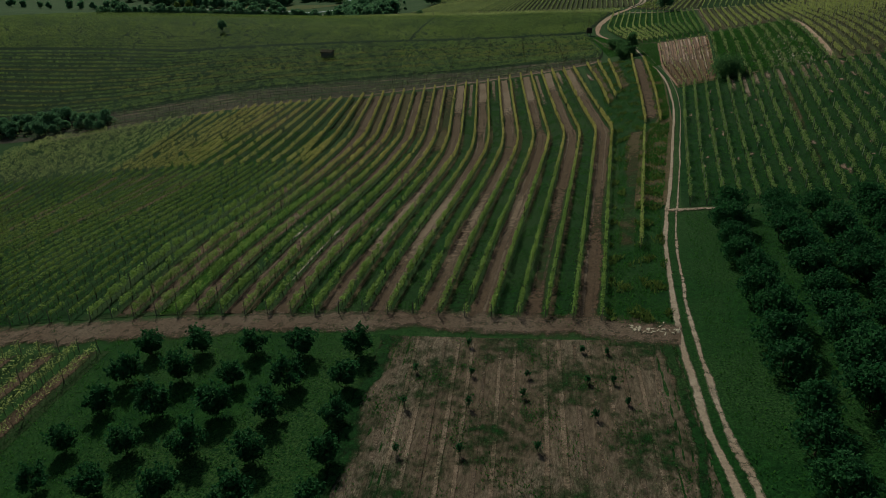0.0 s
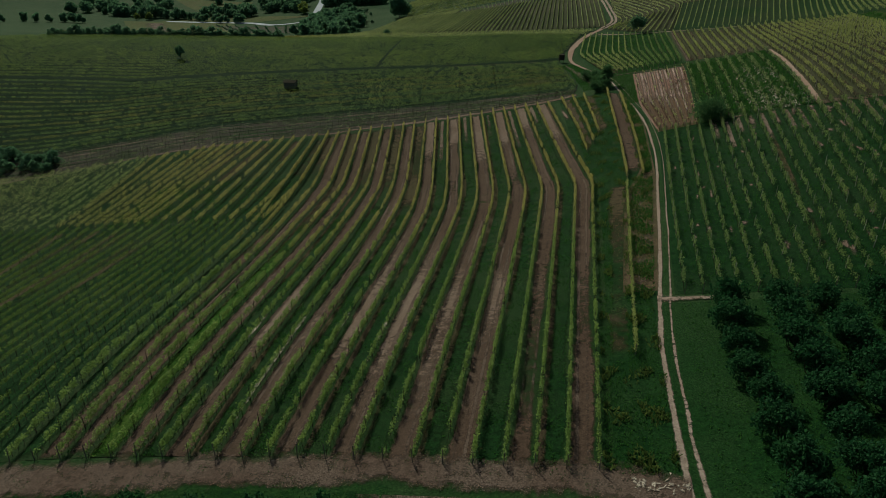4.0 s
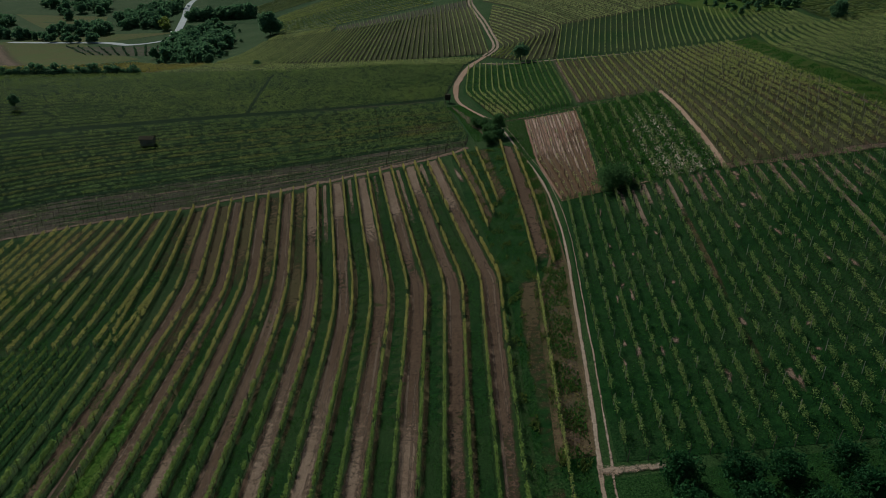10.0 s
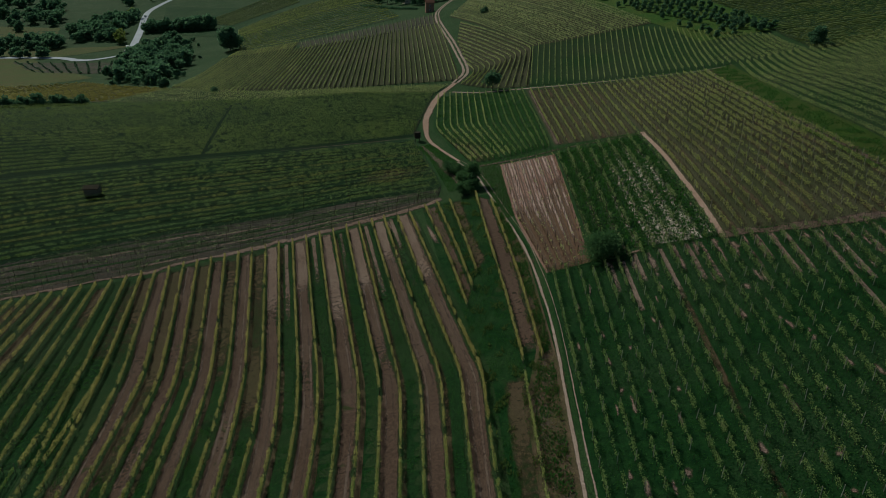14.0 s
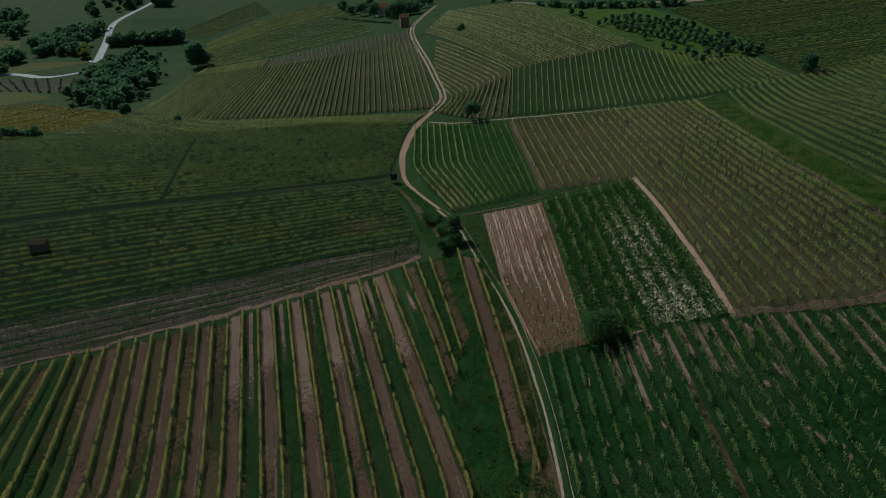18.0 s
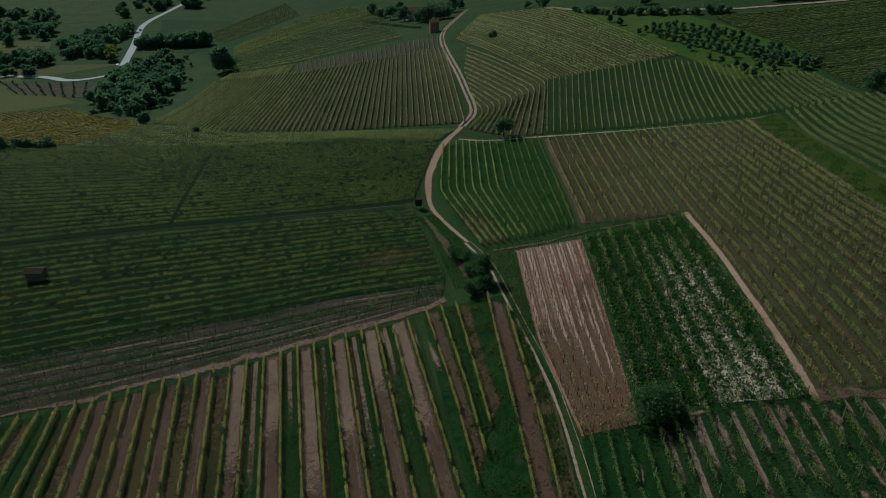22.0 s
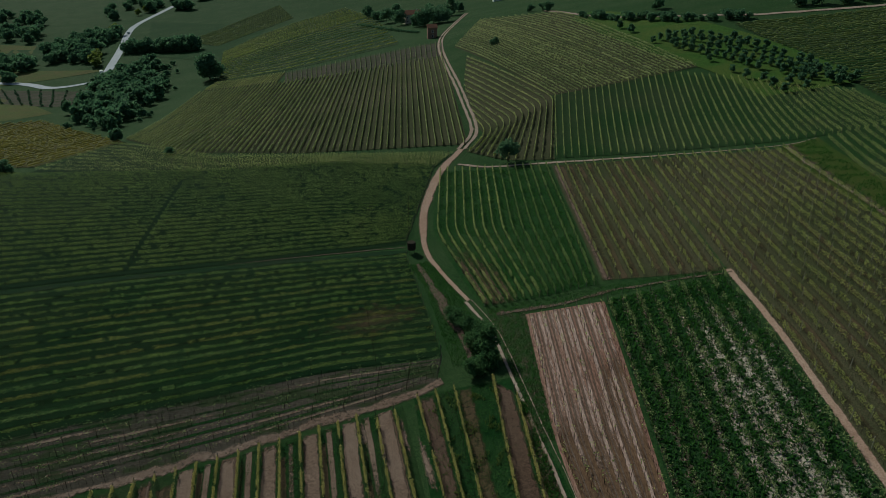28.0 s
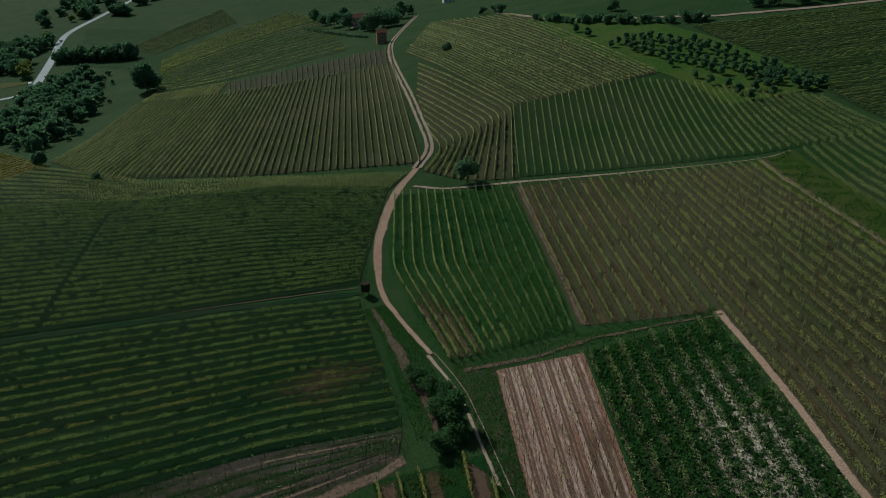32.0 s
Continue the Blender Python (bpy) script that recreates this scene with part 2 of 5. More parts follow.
BROWNFLOOR = surface("brown grassy vineyard floor", [(0.032, 0.040, 0.017), (0.057, 0.057, 0.028), (0.091, 0.075, 0.048)], 1.3, 0.03, bump=1.0, bump_scale=3.0)
YELLOWFLOOR = surface("yellow-green vineyard floor", [(0.050, 0.052, 0.016), (0.081, 0.074, 0.023), (0.072, 0.056, 0.027)], 1.0, 0.02, bump=1.0, bump_scale=3.0)
# base colour paled and blued to stand for the sky's glare off the road
ASPHALT = surface("glare-paled asphalt", [(0.274, 0.279, 0.329), (0.389, 0.393, 0.452), (0.324, 0.329, 0.380)], 0.3, 0.02, rough=0.95, bump=0.05, grain=0.1)
ASPHALT.node_tree.nodes["Principled BSDF"].inputs["Specular IOR Level"].default_value = 0.4
BARK = surface("bark", [(0.05, 0.038, 0.028), (0.09, 0.07, 0.05), (0.07, 0.055, 0.04)], 4.0, 0.5, bump=0.6, bump_scale=12)
POSTWOOD = surface("weathered grey post wood", [(0.13, 0.115, 0.095), (0.21, 0.185, 0.155), (0.16, 0.14, 0.115)], 5.0, 0.7, bump=0.3, bump_scale=20)
OLDPOST = surface("dark brown post wood", [(0.030, 0.022, 0.018), (0.055, 0.040, 0.032), (0.075, 0.055, 0.042)], 5.0, 0.7, bump=0.3, bump_scale=20)
BRICK = surface("weathered brick wall", [(0.23, 0.135, 0.100), (0.31, 0.190, 0.142), (0.27, 0.165, 0.125)], 2.0, 0.4, bump=0.5, bump_scale=8)
PLASTER = surface("cream plaster", [(0.42, 0.36, 0.29), (0.52, 0.45, 0.37), (0.46, 0.40, 0.33)], 0.8, 0.2, bump=0.2, grain=0.1)
WHITEWALL = surface("white plaster", [(0.68, 0.67, 0.63), (0.78, 0.77, 0.74), (0.72, 0.70, 0.67)], 0.8, 0.2, bump=0.2, grain=0.05)
ROOFTILE = surface("terracotta roof tiles", [(0.22, 0.10, 0.065), (0.31, 0.15, 0.10), (0.26, 0.13, 0.09)], 2.0, 0.4, bump=0.6, bump_scale=6)
DARKWOOD = surface("dark stained boards", [(0.035, 0.028, 0.022), (0.06, 0.048, 0.038), (0.05, 0.04, 0.03)], 3.0, 0.5, bump=0.3, bump_scale=10)
TIN = surface("grey corrugated sheet", [(0.16, 0.155, 0.15), (0.24, 0.235, 0.225), (0.20, 0.17, 0.14)], 1.5, 0.4, rough=0.6, bump=0.2, grain=0.1)
VINE = leafage("spring vine leaves", (0.190, 0.229, 0.067), (0.526, 0.533, 0.187), glow=0.5)
VINEYELLOW = leafage("young yellow-green vine leaves", (0.26, 0.24, 0.075), (0.66, 0.56, 0.20), glow=0.5)
VINENEAR = leafage("full green vine leaves", (0.101, 0.175, 0.046), (0.368, 0.460, 0.128), glow=0.5)
VINEDARK = leafage("deep green vine leaves", (0.187, 0.243, 0.083), (0.550, 0.551, 0.215), glow=0.5)
VINEDEEP = leafage("shaded green vine leaves", (0.11, 0.17, 0.062), (0.32, 0.36, 0.15), glow=0.5)
VINEGREEN = leafage("rich green vine leaves", (0.070, 0.140, 0.042), (0.340, 0.399, 0.142), glow=0.5)
VINEHILL = leafage("mid green vine leaves", (0.077, 0.142, 0.032), (0.346, 0.396, 0.109), glow=0.5, patch=0.05)
VINELIGHT = leafage("light green vine leaves", (0.073, 0.125, 0.031), (0.282, 0.344, 0.103), glow=0.5, patch=0.05)
VINEAUTUMN = leafage("yellow-tinged vine leaves", (0.117, 0.153, 0.038), (0.450, 0.396, 0.104), glow=0.5, patch=0.05)
VINEDIM = leafage("dull green vine leaves", (0.144, 0.190, 0.068), (0.414, 0.443, 0.171), glow=0.5)
VINEFAR = leafage("pale green vine leaves", (0.14, 0.18, 0.066), (0.33, 0.36, 0.145), glow=0.5, patch=0.3)
VINEGOLD = leafage("yellowish vine leaves", (0.22, 0.21, 0.055), (0.46, 0.40, 0.12), glow=0.5)
HAZEL = leafage("hazel leaves", (0.013, 0.053, 0.022), (0.044, 0.121, 0.042), rough=0.85, glow=0.42)
FIELDLEAF = leafage("deep green broad leaves", (0.041, 0.104, 0.042), (0.121, 0.206, 0.076), rough=0.85, glow=0.45)
# lifted, bluish leaf colour has the haze of the distance mixed in
OAK = leafage("dark broad leaves with haze tint", (0.053, 0.123, 0.067), (0.144, 0.241, 0.125), rough=0.85, glow=0.45)
LIME = leafage("light green broad leaves", (0.10, 0.15, 0.03), (0.22, 0.26, 0.06), glow=0.4)
BLADE = leafage("grass blades", (0.024, 0.076, 0.014), (0.062, 0.147, 0.031), glow=0.5)
DRYBLADE = leafage("dry grass blades", (0.15, 0.13, 0.05), (0.30, 0.24, 0.10), glow=0.4)


# ---- builders ----
def raw(name, verts, faces, material, parent=None, label="", cover=None):
    """One mesh object from vertex and face arrays (all faces of one size)."""
    verts, faces = np.asarray(verts, np.float32), np.asarray(faces, np.int32)
    me = bpy.data.meshes.new(name)
    k = faces.shape[1]
    me.vertices.add(len(verts))
    me.vertices.foreach_set("co", verts.ravel())
    me.loops.add(faces.size)
    me.loops.foreach_set("vertex_index", faces.ravel())
    me.polygons.add(len(faces))
    me.polygons.foreach_set("loop_start", np.arange(0, faces.size, k, dtype=np.int32))
    me.materials.append(material)
    if cover is not None:
        me.attributes.new("cover", "FLOAT", "POINT").data.foreach_set("value", np.asarray(cover, np.float32).ravel())
    me.update(calc_edges=True)
    ob = new(name, me)
    if parent:
        ob.parent = parent
    if label:
        tagged(ob, label)
    return ob


def part(name, bm, material, parent=None, label=""):
    me = bpy.data.meshes.new(name)
    bm.to_mesh(me)
    bm.free()
    me.materials.append(material)
    ob = new(name, me)
    if parent:
        ob.parent = parent
    if label:
        tagged(ob, label)
    return ob


def box(bm, x0, x1, y0, y1, z0, z1, bevel=0.0):
    m = Matrix.Translation(((x0 + x1) / 2, (y0 + y1) / 2, (z0 + z1) / 2)) @ Matrix.Diagonal((x1 - x0, y1 - y0, z1 - z0, 1))
    made = bmesh.ops.create_cube(bm, size=1, matrix=m)["verts"]
    if bevel:
        bmesh.ops.bevel(bm, geom=list({e for v in made for e in v.link_edges}), offset=bevel, segments=1, affect="EDGES")


def resample(line, n):
    p = np.array(line, float)
    d = np.concatenate([[0], np.cumsum(np.hypot(*np.diff(p, axis=0).T))])
    s = np.linspace(0, d[-1], n)
    return np.stack([np.interp(s, d, p[:, 0]), np.interp(s, d, p[:, 1])], 1)


def smooth(line, step=3.0):
    """A gently curving polyline through the given points (Catmull-Rom)."""
    p = np.array(line, float)
    q = np.vstack([2 * p[0] - p[1], p, 2 * p[-1] - p[-2]])
    out = []
    for i in range(1, len(q) - 2):
        n = max(2, int(np.hypot(*(q[i + 1] - q[i])) / step))
        t = np.linspace(0, 1, n, endpoint=False)[:, None]
        a, b, c, d = q[i - 1], q[i], q[i + 1], q[i + 2]
        out.append(0.5 * (2 * b + (c - a) * t + (2 * a - 5 * b + 4 * c - d) * t ** 2 + (3 * b - a - 3 * c + d) * t ** 3))
    return np.vstack(out + [p[-1:]])


def lattice(n, m):
    i, j = np.meshgrid(np.arange(n - 1), np.arange(m - 1), indexing="ij")
    a = (i * m + j).ravel()
    return np.stack([a, a + m, a + m + 1, a + 1], 1)


def ribbon(name, line, width, lift, material, label="", category="", ragged=0.15, seed=1, kind="structure", across=7, parent=None, amount=1.0):
    """A strip along a line, laid on the hills, with uneven edges."""
    rng = np.random.default_rng(seed)
    p = smooth(line, 1.5)
    t = np.gradient(p, axis=0)
    t /= np.linalg.norm(t, axis=1)[:, None]
    side = np.stack([t[:, 1], -t[:, 0]], 1)
    w = np.interp(np.linspace(0, 1, len(p)), np.linspace(0, 1, len(np.atleast_1d(width))), np.atleast_1d(width)) / 2
    rag = [np.convolve(rng.normal(size=len(p) + 2), [0.5, 0.7, 0.5], "valid") for _ in range(2)]
    w = w * 1.45
    lo = -w * np.clip(1 + ragged * rag[0], 0.35, 1.7)
    hi = w * np.clip(1 + ragged * rag[1], 0.35, 1.7)
    grid = [p + side * (lo + (hi - lo) * k)[:, None] for k in np.linspace(0, 1, across)]
    xy = np.stack(grid, 1).reshape(-1, 2)
    v = np.column_stack([xy, hills(xy[:, 0], xy[:, 1]) + lift])
    cover = np.tile(np.minimum(1, 1.7 * (1 - np.abs(np.linspace(-1, 1, across)))) * amount, (len(p), 1))
    ob = raw(name, v, lattice(len(p), across), material, parent, cover=cover)
    for poly in ob.data.polygons[:1]:
        if poly.normal.z < 0:
            ob.data.flip_normals()
    return tagged(ob, label, category, kind=kind) if not parent else ob


class Field:
    """A plot whose rows run through a series of cross lines, which all have their knots at the same row numbers."""

    def __init__(self, lines, rows, knots=None):
        self.rows = rows
        self.lines = []
        for ln in lines:
            p = np.array(ln, float)
            k = np.linspace(0, 1, len(p)) if knots is None else np.array(knots, float) / knots[-1]
            if knots is None:
                d = np.concatenate([[0], np.cumsum(np.hypot(*np.diff(p, axis=0).T))])
                k = d / d[-1]
            self.lines.append((k, p))

    def row(self, s, step=2.0):
        pts = []
        for k, p in self.lines:
            q = np.array([np.interp(s, k, p[:, 0]), np.interp(s, k, p[:, 1])])
            if s < 0:
                q = q + (p[1] - p[0]) * s / (k[1] - k[0])
            elif s > 1:
                q = q + (p[-1] - p[-2]) * (s - 1) / (k[-1] - k[-2])
            pts.append(q)
        p = np.array(pts)
        n = max(2, int(np.hypot(*np.diff(p, axis=0).T).sum() / step))
        return smooth_bend(p, n)

    def floor(self, name, material, label, lift=0.04, step=3.0, pad=0.5):
        g = 1 / max(1, self.rows - 1)
        cols = [self.row(s, step) for s in np.linspace(-pad * g, 1 + pad * g, max(6, self.rows // 2))]
        n = max(len(c) for c in cols)
        xy = np.stack([resample(c, n) for c in cols], 1)
        v = xy.reshape(-1, 2)
        ob = raw(name, np.column_stack([v, hills(v[:, 0], v[:, 1]) + lift]), lattice(n, len(cols)), material)
        if ob.data.polygons[0].normal.z < 0:
            ob.data.flip_normals()
        return tagged(ob, label, "ground", kind="structure")

    def overlay(self, name, material, label, cover, lift=0.07, across=60, step=1.5):
        """A loose layer over the whole plot; cover(s, v, x, y) says how much of it lies where."""
        s = np.linspace(0, 1, across)
        cols = [self.row(k, step) for k in s]
        n = max(len(c) for c in cols)
        xy = np.stack([resample(c, n) for c in cols], 1)
        S, V = np.meshgrid(s, np.linspace(0, 1, n))
        p = xy.reshape(-1, 2)
        ob = raw(name, np.column_stack([p, hills(p[:, 0], p[:, 1]) + lift]), lattice(n, across), material, cover=cover(S, V, xy[..., 0], xy[..., 1]))
        if ob.data.polygons[0].normal.z < 0:
            ob.data.flip_normals()
        return tagged(ob, label, "ground", kind="structure")

    def strip(self, name, i, width, material, label, lift=0.07, seed=0, part_of=(0, 1), amount=1.0, shift=0.0, fade=7.0, uneven=0.12):
        """Bare or grassy strip in the alley between row i and row i + 1, thinning out at its edges and ends."""
        rng = np.random.default_rng(seed + i)
        g = 1 / max(1, self.rows - 1)
        mid = self.row((i + 0.5) * g, 1.5)
        n = len(mid)
        a, b = resample(self.row(i * g, 1.5), n), resample(self.row((i + 1) * g, 1.5), n)
        j0, j1 = int(part_of[0] * (n - 1)), min(n, int((part_of[1] + rng.uniform(-0.06, 0.06) * (part_of[1] < 0.95)) * (n - 1)) + 1)
        slow = np.interp(np.arange(n), np.arange(0, n + 9, 9), rng.normal(size=len(np.arange(0, n + 9, 9)))) * uneven
        wob = np.convolve(rng.normal(size=n + 8), np.ones(9) / 9, "valid") * 0.15
        f0 = 1.5 if part_of[0] <= 0.02 else fade
        f1 = 1.5 if part_of[1] >= 0.95 else fade
        k_ = np.arange(n)
        ends = np.clip(np.minimum((k_ - j0 + 0.5) / f0, (j1 - k_ - 0.5) / f1), 0, 1)
        cols, cov = [], []
        for k, c in ((0, 0.0), (0.13, 0.55), (0.27, 1.0), (0.5, 1.0), (0.73, 1.0), (0.87, 0.55), (1, 0.0)):
            f = 0.5 + shift + (k - 0.5) * width * 1.22 + wob * width
            cols.append(a + (b - a) * f[:, None])
            cov.append(np.minimum(c, ends) * amount + slow * (c > 0))
        xy = np.stack(cols, 1)[j0:j1].reshape(-1, 2)
        ob = raw(name, np.column_stack([xy, hills(xy[:, 0], xy[:, 1]) + lift]), lattice(j1 - j0, len(cols)), material, cover=np.stack(cov, 1)[j0:j1])
        if ob.data.polygons[0].normal.z < 0:
            ob.data.flip_normals()
        return tagged(ob, label, "ground", kind="structure")


def smooth_bend(p, n):
    """The line through a few points, with its bends rounded."""
    q = resample(p, n)
    if len(p) > 2 and n > 8:
        k = 2
        r = np.vstack([np.repeat(q[:1], k, 0), q, np.repeat(q[-1:], k, 0)])
        c = np.stack([np.convolve(r[:, i], np.ones(2 * k + 1) / (2 * k + 1), "valid") for i in (0, 1)], 1)
        c[:k], c[-k:] = q[:k], q[-k:]
        q = c
    return q


def leaves(centres, size, rng, flat=0.0):
    """Small leaf clumps: a bent four-sided leaf for each centre."""
    n = len(centres)
    a = rng.normal(size=(n, 3))
    a[:, 2] *= 1 - flat
    a /= np.linalg.norm(a, axis=1)[:, None]
    b = rng.normal(size=(n, 3))
    b -= a * (a * b).sum(1)[:, None]
    b /= np.linalg.norm(b, axis=1)[:, None]
    s = (np.asarray(size) * rng.uniform(0.6, 1.3, n))[:, None]
    nrm = np.cross(a, b) * s * 0.25
    v = np.stack([centres - a * s, centres - b * s * 0.6 + nrm, centres + a * s, centres + b * s * 0.6 + nrm], 1).reshape(-1, 3)
    f = np.arange(4 * n).reshape(n, 4)
    return v, f


def tufts(xy, height, rng, lift=0.0, broad=1.0):
    """Upright blades fanning from points on the ground."""
    n = len(xy)
    z = hills(xy[:, 0], xy[:, 1]) + lift
    ang = rng.uniform(0, 2 * np.pi, n)
    h = height * rng.uniform(0.5, 1.4, n)
    w = h * rng.uniform(0.15, 0.38, n) * broad
    dx, dy = np.cos(ang) * w, np.sin(ang) * w
    lean = rng.normal(size=(n, 2)) * h[:, None] * 0.4
    base = np.column_stack([xy, z])
    side = np.column_stack([dx, dy, np.zeros(n)])
    top = base + np.column_stack([lean, h])
    v = np.stack([base - side * 0.5, base + side * 0.5, top + side * 0.75, top - side * 0.75], 1).reshape(-1, 3)
    return v, np.arange(4 * n).reshape(n, 4)


def row_heart(line, low, top, width, rng, step=0.9, thin=0.12):
    """The dense heart of a vine row: a ridge of uneven height and width along a line, as vertices and faces."""
    d = np.concatenate([[0], np.cumsum(np.hypot(*np.diff(line, axis=0).T))])
    n = max(3, int(d[-1] / step))
    s = np.linspace(0, d[-1], n)
    p = np.column_stack([np.interp(s, d, line[:, 0]), np.interp(s, d, line[:, 1])])
    t = np.gradient(p, axis=0)
    t /= np.linalg.norm(t, axis=1)[:, None] + 1e-9
    side = np.stack([t[:, 1], -t[:, 0]], 1)
    slow = np.interp(s, np.arange(0, d[-1] + 11, 11.0), rng.uniform(0.7, 1.15, len(np.arange(0, d[-1] + 11, 11.0))))
    h = (top - low) * slow * rng.uniform(0.55, 1.1, n)
    h[rng.uniform(size=n) < thin] *= 0.15
    w = width * slow * rng.uniform(0.6, 1.25, n)
    z = hills(p[:, 0], p[:, 1])
    rows = []
    for across, up in ((-0.5, 0.05), (-0.6, 0.6), (0.0, 1.0), (0.6, 0.6), (0.5, 0.05)):
        off = side * (w * across + rng.normal(size=n) * width * 0.12)[:, None]
        rows.append(np.column_stack([p + off, z + low + h * (up + rng.normal(size=n) * 0.08)]))
    return np.stack(rows, 1).reshape(-1, 3), lattice(n, 5)


def grass_stuff(name, xy, height, material, label, seed, broad=1.0):
    v, f = tufts(np.asarray(xy), height * 0.7, np.random.default_rng(seed), broad=broad)
    return tagged(raw(name, v, f, material), label, "grass", kind="stuff")


def frustums(starts, ends, r0, r1, sides=5):
    """Tapered prisms from starts to ends."""
    starts, ends = np.asarray(starts, float), np.asarray(ends, float)
    d = ends - starts
    d /= np.linalg.norm(d, axis=1)[:, None] + 1e-9
    ref = np.where(np.abs(d[:, 2:3]) > 0.9, [[1.0, 0, 0]], [[0, 0, 1.0]])
    a = np.cross(d, ref)
    a /= np.linalg.norm(a, axis=1)[:, None]
    b = np.cross(d, a)
    ang = np.linspace(0, 2 * np.pi, sides, endpoint=False)
    ring = a[:, None] * np.cos(ang)[None, :, None] + b[:, None] * np.sin(ang)[None, :, None]
    lo = starts[:, None] + ring * np.broadcast_to(np.asarray(r0, float).reshape(-1, 1, 1), (len(starts), 1, 1))
    hi = ends[:, None] + ring * np.broadcast_to(np.asarray(r1, float).reshape(-1, 1, 1), (len(starts), 1, 1))
    v = np.concatenate([lo, hi], 1).reshape(-1, 3)
    f = []
    for i in range(sides):
        j = (i + 1) % sides
        f.append([i, j, sides + j, sides + i])
    f = np.array(f)
    k = np.arange(len(starts))[:, None, None] * 2 * sides
    return v, (f[None] + k).reshape(-1, 4)


def make_post(name, height, width, material):
    """A slightly tapered, chamfer-topped vineyard post, as mesh data to share."""
    bm = bmesh.new()
    bmesh.ops.create_cone(bm, cap_ends=True, segments=6, radius1=width / 2, radius2=width * 0.42, depth=height, matrix=Matrix.Translation((0, 0, height / 2 - 0.1)))
    top = [e for e in bm.edges if all(v.co.z > height / 2 for v in e.verts)]
    bmesh.ops.bevel(bm, geom=top, offset=width * 0.15, segments=1, affect="EDGES")
    me = bpy.data.meshes.new(name)
    bm.to_mesh(me)
    bm.free()
    me.materials.append(material)
    return me


def ridged(name, field, period, height, material, label, lift=0.08, step=0.8):
    """A plot's floor drawn into furrows along its rows."""
    rng = np.random.default_rng(7)
    a, z = field.row(0.0, step), field.row(1.0, step)
    n = max(len(a), len(z))
    a, z = resample(a, n), resample(z, n)
    m = int(np.hypot(*(z[0] - a[0])) / period * 4)
    k = np.linspace(0, 1, m)
    xy = a[:, None] + (z - a)[:, None] * k[None, :, None]
    wave = np.where(np.arange(m) % 4 == 0, 1.0, np.where(np.arange(m) % 4 == 2, -0.6, 0.2)) * height
    rough = rng.normal(size=(n, m)) * height * 0.45
    v = xy.reshape(-1, 2)
    zz = hills(v[:, 0], v[:, 1]) + lift + height + (wave[None] * rng.uniform(0.4, 1.2, (1, m)) + rough).ravel()
    ob = raw(name, np.column_stack([v, zz]), lattice(n, m), material)
    if ob.data.polygons[0].normal.z < 0:
        ob.data.flip_normals()
    return tagged(ob, label, "ground", kind="structure")


def scatter(field, n, rng, lo=0.0, hi=1.0, v0=0.0, v1=1.0, clump=0.0):
    """Random places in a plot, in clumps if asked."""
    cols = [resample(field.row(s, 3.0), 60) for s in np.linspace(lo, hi, 40)]
    g = np.stack(cols, 0)
    s, v = rng.uniform(0, 38.999, n), v0 * 58.9 + rng.uniform(0, 1, n) * (v1 - v0) * 58.9
    i, j = s.astype(int), v.astype(int)
    fs, fv = (s - i)[:, None], (v - j)[:, None]
    p = (g[i, j] * (1 - fs) + g[i + 1, j] * fs) * (1 - fv) + (g[i, j + 1] * (1 - fs) + g[i + 1, j + 1] * fs) * fv
    if clump:
        w = np.sin(p[:, 0] * 0.9 + 3 * np.sin(p[:, 1] * 0.31)) + np.sin(p[:, 1] * 0.73 + 2 * np.sin(p[:, 0] * 0.47)) + rng.normal(size=n) * 0.6
        p = p[w > clump]
    return p


def blobs(name, spots, material, label, lift, seed, category="ground"):
    """Irregular bare patches lying on the ground: (x, y, length, width, direction)."""
    rng = np.random.default_rng(seed)
    vs, fs, cv = [], [], []
    for x, y, a, b, ang in spots:
        a, b = a * 1.4, b * 1.5
        k = 14
        t = np.linspace(0, 2 * np.pi, k, endpoint=False)
        r = 1 + np.convolve(np.tile(rng.normal(size=k) * 0.45, 3), np.ones(3) / 3, "same")[k:2 * k]
        px, py = np.cos(t) * a * r, np.sin(t) * b * r
        qx = x + px * math.cos(ang) - py * math.sin(ang)
        qy = y + px * math.sin(ang) + py * math.cos(ang)
        base = sum(len(q) for q in vs)
        xs, ys = np.append(qx, x), np.append(qy, y)
        vs.append(np.column_stack([xs, ys, hills(xs, ys) + lift]))
        cv += [0.0] * k + [0.9]
        fs += [[base + k, base + i, base + (i + 1) % k] for i in range(k)]
    return tagged(raw(name, np.vstack(vs), np.array(fs), material, cover=cv), label, category, kind="stuff")


PALEWOOD = surface("bleached post wood", [(0.30, 0.28, 0.235), (0.42, 0.39, 0.335), (0.35, 0.32, 0.27)], 5.0, 0.7, bump=0.3, bump_scale=20)
POST = make_post("post", 1.95, 0.10, POSTWOOD)
PALEPOST = make_post("post", 2.0, 0.11, PALEWOOD)
ENDPOST = make_post("end_post", 1.85, 0.11, POSTWOOD)
DARKPOST = make_post("post", 1.85, 0.085, OLDPOST)


